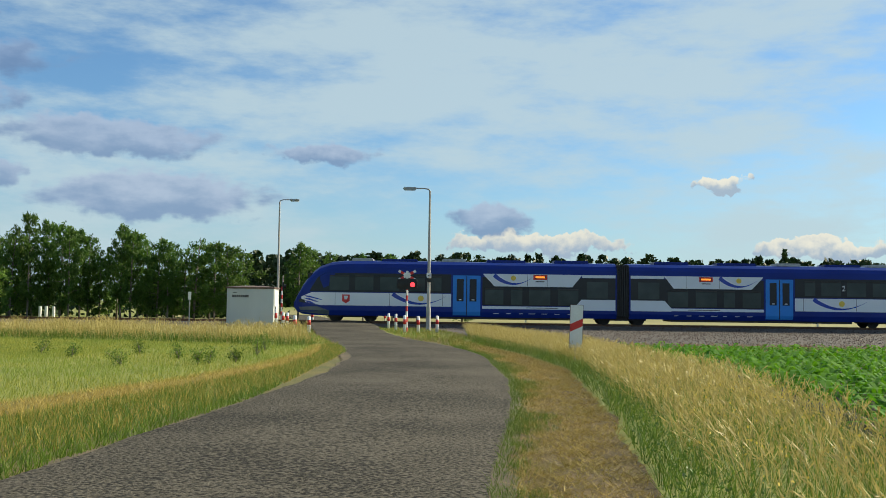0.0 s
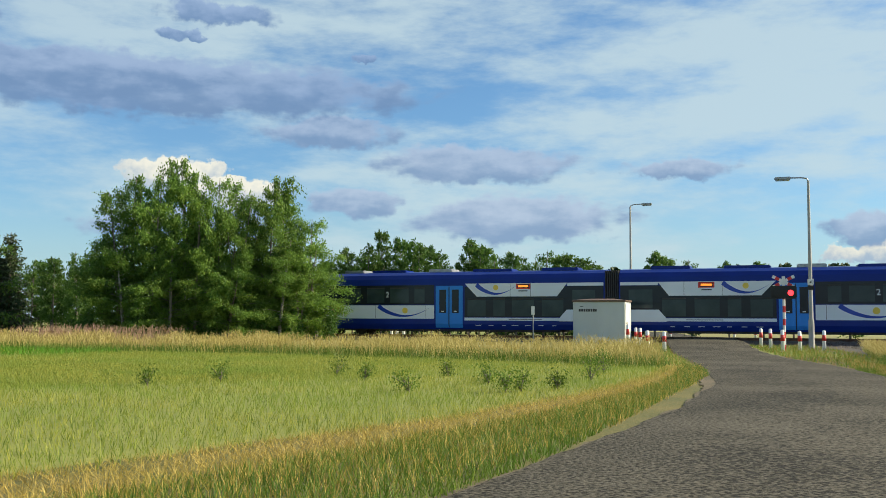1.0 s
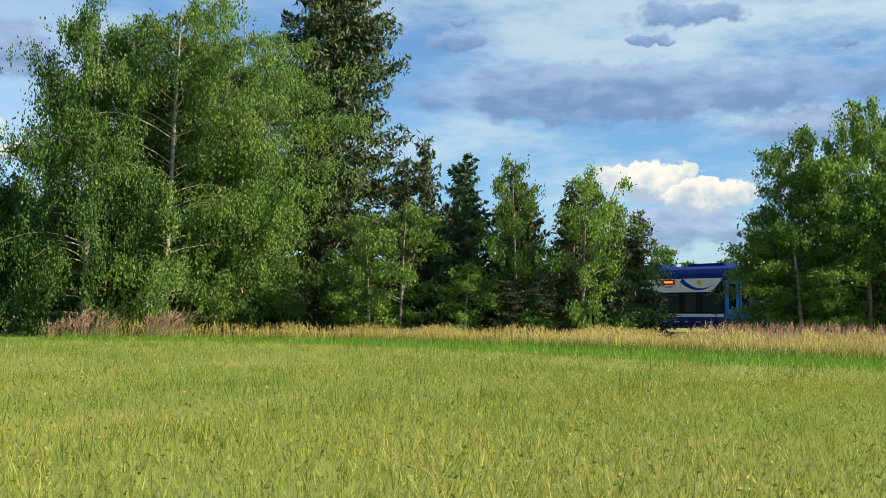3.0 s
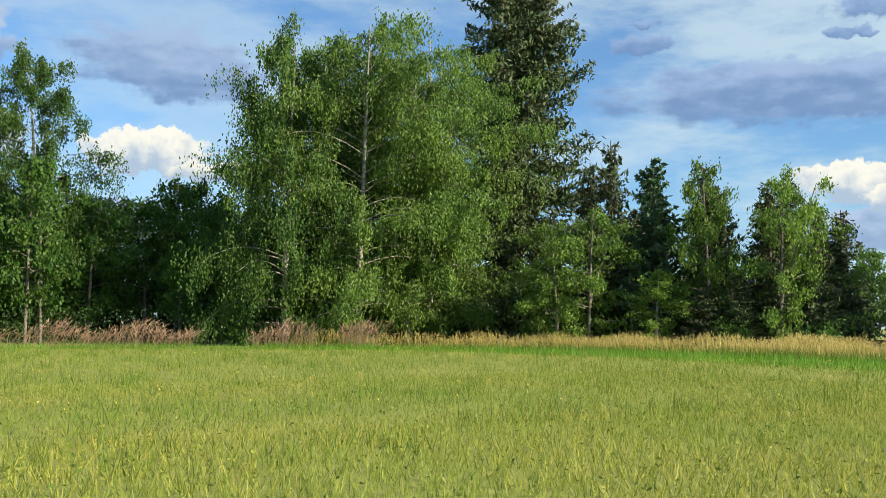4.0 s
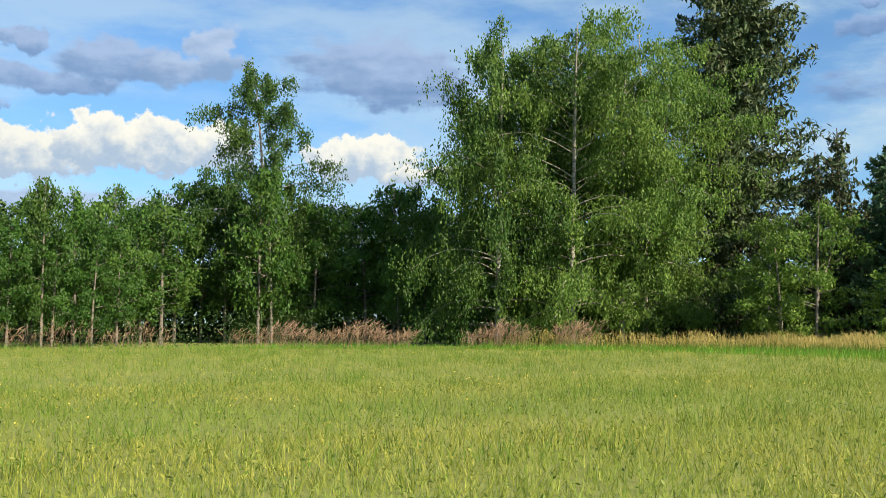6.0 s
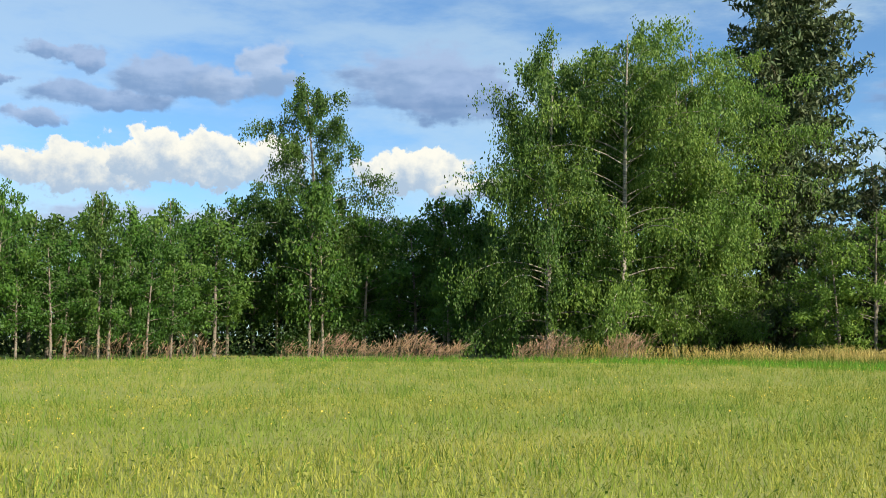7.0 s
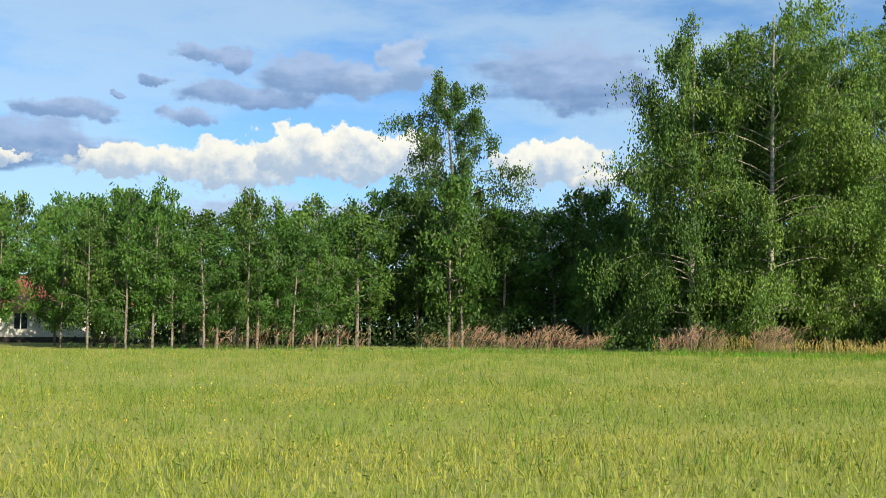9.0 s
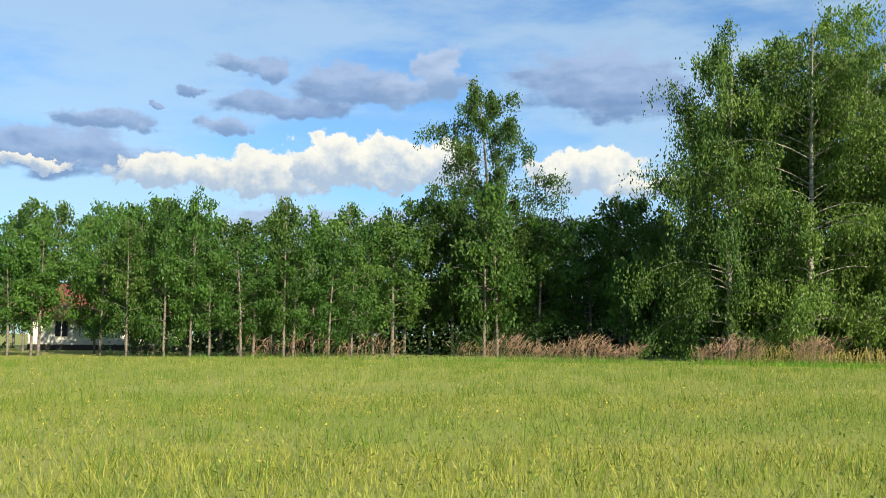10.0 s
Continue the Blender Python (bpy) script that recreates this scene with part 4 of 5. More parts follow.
# trees behind the railway
FT = [birch_meshes(71, 8.0, 1.7, 3800, 0.16, 0.5, 0.24, 0.09, 1, M_DULLBARK, L_ROW, 0.9), birch_meshes(72, 8.0, 1.5, 3600, 0.2, 0.45, 0.24, 0.08, 1, M_DULLBARK, L_ROW, 0.8), birch_meshes(73, 8.0, 1.8, 3900, 0.1, 0.5, 0.24, 0.09, 2, M_DULLBARK, L_ROW, 0.9)]
spots = []
r = random.Random(9)
for x, h in ((-38.5, 6.4), (-37, 7.3), (-35.2, 7.6), (-33.4, 8.7), (-31.6, 8.0), (-30.0, 7.5), (-28.9, 6.0), (-26.6, 7.9), (-25.0, 7.3), (-23.6, 7.0), (-22, 6.6), (-20.4, 6.9), (-18.7, 6.5), (-17.2, 6.2), (-12.0, 6.5), (-10.4, 6.2), (-8.6, 5.9), (-6.4, 5.6), (-4.2, 5.8), (-2.0, 5.2), (1.5, 5.2)):
    spots.append((x + r.uniform(-0.5, 0.5), 81 + r.uniform(-1.5, 3), h / 8, 0.85 + r.uniform(-0.1, 0.15)))
for x, y, h, w in [(s[0] + 0.5, s[1] + 3.0, s[2] * 0.95, s[3]) for s in spots if s[0] < -16]:
    spots.append((x, y, h, w))
for x in np.arange(-100, -40, 3.4):
    spots.append((x, 80 + r.uniform(-2, 4), r.uniform(0.75, 1.05), r.uniform(0.9, 1.2)))
for x in np.arange(-99, -41, 2.7):
    spots.append((x, 86 + r.uniform(-1.5, 2.5), r.uniform(0.72, 0.98), r.uniform(1.1, 1.35)))
grove("birch_tree", FT, "dark green birch in a row behind the railway", spots, "trees behind the railway")


def far_wood(name, x0, x1, y0, y1, n, top, seed, label, leaf=0.9, mat=L_FAR_SHADED, wide=(1.2, 2.6), low=0.55):
    rng = np.random.default_rng(seed)
    tops = [(rng.uniform(x0, x1), rng.uniform(y0, y1), top * rng.uniform(low, 1.1), rng.uniform(*wide)) for _ in range(n)]
    P = []
    for x, y, h, w in tops:
        k = int((30 + h * 10) * (wide[1] / 2.6) ** 0.35)
        u = rng.uniform(0, 1, k) ** 0.8
        a, q = rng.uniform(0, 2 * np.pi, k), np.sqrt(rng.uniform(0, 1, k))
        P.append(np.stack([x + np.cos(a) * q * w * (1.08 - u) ** 0.6, y + np.sin(a) * q * w * (1.08 - u) ** 0.6, u * h], -1))
    return stuff(name, leaves(rng, np.concatenate(P), leaf, 0.4, 0.6), mat, label, "trees")


far_wood("far_treeline", -60, 330, 300, 330, 520, 15.8, 81, "distant dark line of conifers on the horizon", 1.6, L_FAR_SHADED, (3.0, 6.0), 0.85)
far_wood("far_treeline", 94, 106, 298, 306, 7, 20.5, 82, "taller far trees standing out of the treeline", 1.4)

# filler copse, its leaf colour darkened to stand for shade behind the row
far_wood("shaded_copse", -64, -15, 89, 94, 60, 3.4, 83, "copse behind the railway trees, its leaves coloured dark for shade", 0.8)

# the wood along the meadow
tree("birch_tree", birch_meshes(138, 15.4, 3.9, 52000, 0.04, 0.7, 0.15, 0.14, 1, M_BARK, L_BIRCH, 1.5, True), "tall slender birch standing above the young wood", -73.5, 23.4, 1.035, 60)
spots, spots2 = [], []
r = random.Random(4)
for i in range(56):
    y = -14 + i * 0.95 + r.uniform(-0.5, 0.5)
    x = -66.5 - 1.5 * r.random() - (y - 4) * 0.12 * (1 if y > 14 else 0.3)
    spots.append((x, y, r.uniform(0.74, 1.08), r.uniform(0.8, 1.08)))
for i in range(48):
    y = -20 + i * 1.2 + r.uniform(-0.5, 0.5)
    spots2.append((-71.5 - 7 * r.random(), y, r.uniform(0.98, 1.2) * (1.12 if y > 20 else 1.0), r.uniform(1.1, 1.45)))
spots2 = [s for s in spots2 if not 0.3 < s[1] < 4.8]
spots = [s for s in spots if not 4.3 < s[1] < 6.6]
spots = [s for s in spots if not (17.5 < s[1] < 31 and s[0] > -73)]
spots += [(-69.0, 6.3, 0.9, 0.9), (-70.2, 4.9, 0.95, 0.9), (-73.0, 6.0, 1.05, 1.0), (-72.5, 4.2, 1.0, 0.9), (-76.0, 5.4, 1.1, 1.0), (-77.0, 3.6, 1.15, 1.0)]
spots2 += [(-93 - 4 * r.random(), -6 + 1.7 * i, r.uniform(1.3, 1.5), 1.4) for i in range(9)]
spots2 += [(-81 - 7 * r.random(), 17 + 1.5 * i + r.uniform(-0.4, 0.4), r.uniform(1.08, 1.26), 1.4) for i in range(15)]
spots, spots2 = [[(*plan(x, y), h * 1.035, w) for x, y, h, w in q] for q in (spots, spots2)]
grove("young_birch", YW, "slender young birch at the edge of the dense wood", spots, "wood's edge birches")
grove("young_birch", YI, "young birch inside the dense green wood", spots2, "birches of the wood")
# the wood's dark interior: shade put into the leaf colour
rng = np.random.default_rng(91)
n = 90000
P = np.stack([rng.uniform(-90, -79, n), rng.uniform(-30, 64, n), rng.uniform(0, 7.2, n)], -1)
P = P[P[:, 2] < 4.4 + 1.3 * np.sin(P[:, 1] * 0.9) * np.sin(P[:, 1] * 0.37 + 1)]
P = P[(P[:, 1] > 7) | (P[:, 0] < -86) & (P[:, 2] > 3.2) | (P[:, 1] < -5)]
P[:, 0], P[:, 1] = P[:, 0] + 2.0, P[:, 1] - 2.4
stuff("deep_wood", leaves(rng, P, 0.42, 0.5, 0.55), L_FAR_SHADED, "dense foliage deep in the wood, coloured dark to stand for shade", "trees")
# undergrowth takes the same darkened leaves, as shade under the canopy
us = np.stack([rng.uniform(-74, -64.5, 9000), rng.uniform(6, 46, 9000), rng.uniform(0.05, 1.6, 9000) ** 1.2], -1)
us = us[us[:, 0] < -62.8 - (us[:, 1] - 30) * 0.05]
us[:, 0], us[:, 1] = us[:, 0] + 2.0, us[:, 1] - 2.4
stuff("undergrowth", leaves(rng, us, 0.13, 0.3, 0.5), L_FAR_SHADED, "bushy undergrowth beneath the trees, coloured dark for the shade there", "undergrowth")


def shrub(name, label, x, y, h, w, n, mat=L_WOOD, leaf=0.12):
    rng = np.random.default_rng(int(abs(x * 31 + y * 17) * 10))
    t = thing(name, label, "shrub" if h > 0.6 else "weed", "", (x, y, 0))
    stems, P = [], []
    for i in range(9 if h > 0.6 else 5):
        a, l = rng.uniform(0, 6.28), rng.uniform(0.2, 1.0)
        tip = np.array([np.cos(a) * w * l, np.sin(a) * w * l, h * rng.uniform(0.6, 1.05)])
        s = np.linspace(0, 1, 4)
        stems.append(tube(np.stack([tip[0] * s**1.4, tip[1] * s**1.4, tip[2] * s], -1), 0.012 * (1.2 - s), 4))
        k = n // 9 if h > 0.6 else n // 5
        u = rng.uniform(0.2, 1.05, k)[:, None]
        P.append(tip * np.concatenate([u**1.4, u**1.4, u], 1) + rng.normal(0, 0.16 * w + (0.02 if h > 0.6 else 0.05), (k, 3)))
    P = np.concatenate(P)
    part("stalk", mesh_np("stalk", *joined(stems), M_DULLBARK), t)
    part("foliage", mesh_np("foliage", *leaves(rng, P[P[:, 2] > 0.02], leaf, 0.2, 0.5), mat), t)
    return t


for x, y, h, w in ((-28.0, 60.3, 2.0, 0.8), (-41.5, 55.0, 1.2, 1.0), (-40.2, 52.8, 1.4, 1.2), (-36.8, 54.4, 1.3, 1.1), (-33.6, 56.6, 1.6, 1.3), (-31.2, 58.4, 1.7, 1.2), (-29.8, 59.2, 1.7, 1.2), (-44.0, 49.0, 1.2, 1.0), (-46.6, 46.6, 1.3, 1.0), (-73.4, 23.7, 1.9, 1.1), (-72.9, 21.4, 1.4, 0.9)):
    shrub("shrub", "bright green bushy shrub beside the trees", x, y, h, w, 1500)
for x, y, h, w in ((-7.6, 23.6, 0.34, 0.34), (-5.7, 24.4, 0.42, 0.22), (-6.9, 26.2, 0.45, 0.20), (-5.3, 28.6, 0.50, 0.35), (-5.9, 24.1, 0.40, 0.16), (-5.2, 25.2, 0.42, 0.18), (-11.2, 27.8, 0.42, 0.40), (-12.4, 24.8, 0.40, 0.25), (-13.0, 23.1, 0.35, 0.20), (-9.8, 26.4, 0.40, 0.18), (-8.6, 28.4, 0.42, 0.20), (-5.6, 31.5, 0.50, 0.35)):
    shrub("weed_plant", "green leafy weed standing in the meadow", x, y, h, w * 1.1, 420, L_VERGE, 0.05)


# ---- the train: two mirrored cars, u metres from the joint between them ----
U_ST = [0.42, 4.0, 9.0, 14.0, 17.5, 18.6, 19.4, 20.1, 20.7, 21.2, 21.6, 21.8]
Z_TOP = [4.12, 4.12, 4.12, 4.12, 4.12, 4.08, 3.98, 3.72, 3.2, 2.5, 1.75, 1.3]
Z_BOT = [0.42, 0.42, 0.42, 0.42, 0.42, 0.42, 0.42, 0.42, 0.44, 0.5, 0.68, 0.95]
W_ST = [1.43, 1.43, 1.43, 1.43, 1.43, 1.42, 1.4, 1.36, 1.3, 1.2, 1.04, 0.85]


def section(u):
    zt, zb, w = (np.interp(u, U_ST, a) for a in (Z_TOP, Z_BOT, W_ST))
    h = zt - zb
    return [(w * 0.93, zb), (w, zb + 0.09 * h), (w, zb + 0.5 * h), (w, zb + 0.77 * h), (w * 0.965, zb + 0.86 * h), (w * 0.86, zb + 0.93 * h), (w * 0.62, zb + 0.98 * h), (0.0, zt)]


def side_at(u, z):
    s = section(u)
    return float(np.interp(z, [b for a, b in s], [a for a, b in s]))


def dense(pts, step=0.45):
    """The outline with points added along its longer sides."""
    out = []
    for (a, b), (c, d) in zip(pts, pts[1:] + pts[:1]):
        n = max(1, int(max(abs(c - a), abs(d - b)) / step))
        out += [(a + (c - a) * i / n, b + (d - b) * i / n) for i in range(n)]
    return out


def arc(cu, cz, r, n=20):
    return [(cu + r * math.cos(6.2832 * i / n), cz + r * math.sin(6.2832 * i / n)) for i in range(n)]


def bar(u0, u1, z0, z1):
    return [(u0, z0), (u1, z0), (u1, z1), (u0, z1)]


train = thing("diesel_train", "two-car navy blue and white passenger train with light blue doors", "train")


def plate(name, pts, mat, k, side, off, label="", parent=None):
    """A thin panel on one side of a car; k is -1 for the leading car, +1 for the other."""
    bm = bmesh.new()
    f = bm.faces.new([bm.verts.new((u, 0, z)) for u, z in dense(pts)])
    bmesh.ops.triangulate(bm, faces=[f])
    for co, no in [((math.copysign(u, pts[0][0]), 0, 0), (1, 0, 0)) for u in U_ST[4:-1]] + [((0, 0, z), (0, 0, 1)) for z in (0.755, 2.0, 3.26, 3.6)]:
        bmesh.ops.bisect_plane(bm, geom=bm.verts[:] + bm.edges[:] + bm.faces[:], plane_co=co, plane_no=no)
    rim = bmesh.ops.extrude_edge_only(bm, edges=[e for e in bm.edges if e.is_boundary])
    inner = {v for v in rim["geom"] if isinstance(v, bmesh.types.BMVert)}
    for v in bm.verts:
        u, z = v.co.x, v.co.z
        v.co = (k * u, side * (side_at(u, z) + (-0.02 if v in inner else off)), z)
    bmesh.ops.triangulate(bm, faces=bm.faces)
    bmesh.ops.recalc_face_normals(bm, faces=bm.faces)
    return part(name, bm, parent or train, label, mat)


def swoosh_pts(x0, z0, width, deep, k):
    """A crescent that starts thick at the end towards the train's nose and thins out behind."""
    up, lo = [], []
    for i in range(15):
        s = i / 14
        z = z0 - deep * (math.sin(math.pi * min(1, s * 0.94 + 0.0)) ** 0.8)
        th = 0.26 * (1 - s) ** 0.9 + 0.015
        up.append((k * (x0 + width * s + th * 0.6), z + th * 0.3))
        lo.append((k * (x0 + width * s), z - th * 0.5))
    return up + lo[::-1]


for k in (-1, 1):
    bm = bmesh.new()
    rings = []
    for u in U_ST:
        s = section(u)
        ring = [(y, z) for y, z in s] + [(-y, z) for y, z in s[-2::-1]]
        rings.append([bm.verts.new((k * u, y, z)) for y, z in ring])
    for a, b in zip(rings, rings[1:]):
        for i in range(len(a)):
            bm.faces.new((a[i], a[(i + 1) % len(a)], b[(i + 1) % len(a)], b[i]))
    bm.faces.new(rings[0]), bm.faces.new(rings[-1])
    bmesh.ops.recalc_face_normals(bm, faces=bm.faces)
    body = part("car_body", bm, train, "navy blue car body", M_NAVY)
    for side in (-1, 1):
        plate("window_band", [(11.35, 1.98), (20.75, 1.98), (20.2, 2.9), (19.7, 3.22), (11.35, 3.22)], M_BAND, k, side, 0.004, "dark glazed window band")
        plate("window_band", bar(0.5, 9.3, 1.2, 3.08), M_BAND, k, side, 0.004, "dark glazed window band")
        for u0, u1 in ((18.1, 19.4), (16.5, 17.7), (14.8, 16.05), (13.1, 14.4), (12.0, 12.7)):
            plate("window_pane", bar(u0, u1, 2.1, 2.98), M_PANE, k, side, 0.009)
            plate("window_vent", bar(u0, u1, 3.0, 3.08), M_BLACK, k, side, 0.012, "black window vent rail")
        for u0, u1 in ((2.95, 4.3), (4.8, 6.2), (6.65, 7.4), (7.9, 9.1)):
            plate("window_pane", bar(u0, u1, 1.27, 2.25), M_PANE, k, side, 0.009)
            plate("window_vent", bar(u0, u1, 2.27, 2.36), M_BLACK, k, side, 0.012, "black window vent rail")
        plate("window_pane", bar(1.0, 2.4, 1.75, 2.85), M_PANE, k, side, 0.009)
        plate("white_panel", [(11.35, 1.08), (20.0, 1.08), (21.2, 1.32), (21.3, 1.62), (20.6, 1.93), (11.35, 1.93)], M_TWHITE, k, side, 0.008, "white painted side panel")
        plate("white_panel", [(2.7, 3.29), (9.28, 3.29), (8.5, 2.47), (3.35, 2.47)], M_TWHITE, k, side, 0.012, "white trapezoid panel above the windows")
        plate("white_panel", bar(0.5, 2.72, 3.1, 3.29), M_TWHITE, k, side, 0.012, "white strip under the roof edge")
        plate("white_panel", [(0.5, 0.95), (3.2, 0.95), (3.2, 1.15), (2.75, 1.66), (0.5, 1.66)], M_TWHITE, k, side, 0.012, "white panel beside the car joint")
        plate("white_panel", bar(3.2, 9.3, 0.98, 1.16), M_TWHITE, k, side, 0.012, "white strip under the windows")
        for u in (5.0 if k < 0 else 6.35, 6.3 if k < 0 else 4.2, 11.9, 15.4, 19.0):
            plate("panel_joint", bar(u, u + 0.02, 1.1 if u > 10 else 2.48, 1.92 if u > 10 else 3.28), M_DARK, k, side, 0.014)
        x0 = -15.3 if k < 0 else 12.5
        plate("swoosh", swoosh_pts(x0, 1.92, 3.6, 0.66, k), M_SWOOSH, k, side, 0.015, "curved blue stripe")
        plate("sun_disc", arc(k * (x0 + 1.95), 1.6, 0.19), M_YELLOW, k, side, 0.017, "yellow sun emblem")
        x0 = -8.6 if k < 0 else 6.3
        plate("swoosh", swoosh_pts(x0, 3.25, 2.6, 0.6, k), M_SWOOSH, k, side, 0.016, "curved blue stripe")
        plate("sun_disc", arc(k * (x0 + 1.35), 3.03, 0.17), M_YELLOW, k, side, 0.018, "yellow sun emblem")
        for i in range(3):
            plate("nose_stripe", [(19.9 + 0.2 * i, 1.42 - 0.16 * i), (20.9, 1.62 - 0.17 * i), (21.1, 1.72 - 0.17 * i), (20.7, 1.68 - 0.16 * i), (19.9 + 0.2 * i, 1.46 - 0.16 * i)], M_SWOOSH, k, side, 0.018, "blue stripe on the nose")
        plate("crest", [(18.05, 1.8), (18.55, 1.8), (18.55, 1.38), (18.3, 1.22), (18.05, 1.38)], M_RED, k, side, 0.016, "red shield emblem")
        plate("crest_mark", [(18.14, 1.72), (18.46, 1.72), (18.38, 1.48), (18.22, 1.48)], M_TWHITE, k, side, 0.02)
        plate("display_frame", bar(5.02, 5.93, 2.93, 3.26), M_RED, k, side, 0.016, "red frame of the display")
        disp = plate("display", bar(5.1, 5.85, 2.98, 3.22), M_BLACK, k, side, 0.018, "destination display with orange lettering")
        plate("glowing_text", bar(5.16, 5.79, 3.04, 3.16), M_DISPLAY, k, side, 0.021, "glowing orange lettering", disp)
        plate("print_bar", bar(5.2, 5.78, 2.78, 2.84), M_DARK, k, side, 0.016)
        plate("print_bar", bar(4.3, 6.4, 1.05, 1.09), M_DARK, k, side, 0.016)
        for i in range(7):
            plate("print_bar", bar(3.4 + i * 0.8, 3.4 + i * 0.8 + 0.25 + 0.06 * (i % 4), 0.66, 0.7), M_TWHITE, k, side, 0.006)
        door = plate("door", bar(9.42, 11.24, 0.52, 3.16), M_DOORBLUE, k, side, 0.012, "light blue double door")
        for u0 in (9.52, 10.37):
            leaf = plate("door_leaf", bar(u0, u0 + 0.78, 0.56, 3.08), M_DOORBLUE, k, side, 0.024, "", door)
            plate("door_window", bar(u0 + 0.16, u0 + 0.62, 1.45, 2.92), M_BAND, k, side, 0.03, "", door)
            plate("door_sticker", bar(u0 + 0.3, u0 + 0.48, 1.52, 1.58), M_TWHITE, k, side, 0.034, "", door)
        plate("door_seam", bar(10.31, 10.36, 0.54, 3.12), M_BLACK, k, side, 0.028, "", door)
        plate("bumper", [(19.4, 0.45), (21.3, 0.62), (21.45, 0.95), (20.2, 1.0), (19.4, 0.72)], M_BUMPER, k, side, 0.01, "grey-green nose skirt")
        plate("headlight", [(21.0, 1.2), (21.45, 1.3), (21.4, 1.5), (21.05, 1.42)], M_PANE, k, side, 0.02, "clear glass headlight")
        num = bpy.data.curves.new("class_number", "FONT")
        num.body, num.size, num.align_x, num.extrude = "2", 0.5, "CENTER", 0.004
        num.materials.append(M_TWHITE)
        o = new("class_number", num)
        o.parent = train
        o.matrix_basis = pose(k * 14.58, side * (side_at(14.58, 2.5) + 0.012), 2.45, 90, 0, 0 if side < 0 else 180)
        tagged(o, "white class number two")
    # roof gear
    for u, l, h in ((2.2, 2.3, 0.16), (6.4, 2.6, 0.13), (10.4, 1.6, 0.17), (13.6, 2.4, 0.12), (16.6, 1.4, 0.15)):
        part("roof_unit", boxed(min(k * u, k * (u + l)), max(k * u, k * (u + l)), -0.75, 0.75, 4.02, 4.1 + h, 0.05), train, "grey roof equipment housing", M_GALV if l < 2 else M_NAVY)
    part("skirt", boxed(min(k * 3.2, k * 15.2), max(k * 3.2, k * 15.2), -1.28, 1.28, 0.28, 0.5, 0.03), train, "dark dusty underframe", M_UNDER)
    part("windscreen", box(bmesh.new(), min(k * 20.0, k * 20.9), max(k * 20.0, k * 20.9), -1.12, 1.12, 2.05, 3.2, 0.1), train, "dark raked windscreen", M_BAND)


def bogie(u0):
    b = part("bogie", boxed(u0 - 1.6, u0 + 1.6, -1.1, 1.1, 0.3, 0.62, 0.04), train, "dark dusty bogie", M_UNDER)
    for x in (u0 - 1.15, u0 + 1.15):
        for y in (-0.75, 0.75):
            bm = rod(bmesh.new(), (x, y - 0.06, 0.4), (x, y + 0.06, 0.4), 0.4, seg=24)
            rod(bm, (x, y - 0.09 if y < 0 else y + 0.06, 0.4), (x, y - 0.06 if y < 0 else y + 0.09, 0.4), 0.17, seg=16)
            part("wheel", bm, b, "steel wheel", M_UNDER)
    return b


for u0 in (-17.9, 0.0, 17.9):
    bogie(u0)
gang = part("gangway", boxed(-0.45, 0.45, -1.25, 1.25, 0.6, 3.9), train, "black gangway between the cars", M_BLACK)
for i in range(7):
    part("bellows_fold", boxed(-0.42 + i * 0.12, -0.34 + i * 0.12, -1.36, 1.36, 0.55, 4.0, 0.02), gang, "", M_BLACK)


# ---- level crossing ----
def lamp_post(x, y, h, arm, label):
    t = thing("street_lamp", label, "street lamp", "crossing lamps", (x, y, 0))
    bm = rod(bmesh.new(), (0, 0, 0), (0, 0, h), 0.11, 0.055, 12)
    rod(bm, (0, 0, 0), (0, 0, 1.4), 0.14, 0.13, 12)
    part("pole", bm, t, "grey concrete and steel pole", M_CONCRETE)
    bm = bmesh.new()
    pts = [(0, h - 0.03), (arm * 0.04, h + 0.1), (arm * 0.18, h + 0.15), (arm * 0.6, h + 0.17)]
    for a, b in zip(pts, pts[1:]):
        rod(bm, (a[0], 0, a[1]), (b[0], 0, b[1]), 0.035, seg=8)
    part("arm", bm, t, "bent steel arm", M_GALV)
    bm = boxed(min(arm * 0.5, arm), max(arm * 0.5, arm), -0.14, 0.14, h + 0.06, h + 0.22, 0.05)
    head = part("lamp_head", bm, t, "grey streetlight head", M_GALV)
    part("lamp_glass", boxed(min(arm * 0.56, arm * 0.96), max(arm * 0.56, arm * 0.96), -0.1, 0.1, h + 0.03, h + 0.065, 0.015), head, "clear lamp cover", M_BOX)
    return t


lb = lamp_post(-0.8, 57.0, 8.05, -1.55, "tall grey street lamp with a bent arm beside the crossing")
part("pole_sign", boxed(-0.13, 0.15, -0.15, -0.12, 3.05, 3.32, 0.01), lb, "small white arrow sign on the pole", M_WHITE)
part("pole_sign_mark", slab(bmesh.new(), [(-0.08, 3.17), (0.1, 3.25), (0.02, 3.17), (0.1, 3.11)], -0.15, -0.004), lb, "black arrow", M_DARK)
part("pole_sign", boxed(-0.13, 0.15, -0.15, -0.12, 2.8, 3.02, 0.01), lb, "small dark sign on the pole", M_BLACK)
lamp_post(-12.45, 75.0, 9.15, 1.5, "grey street lamp beyond the railway")


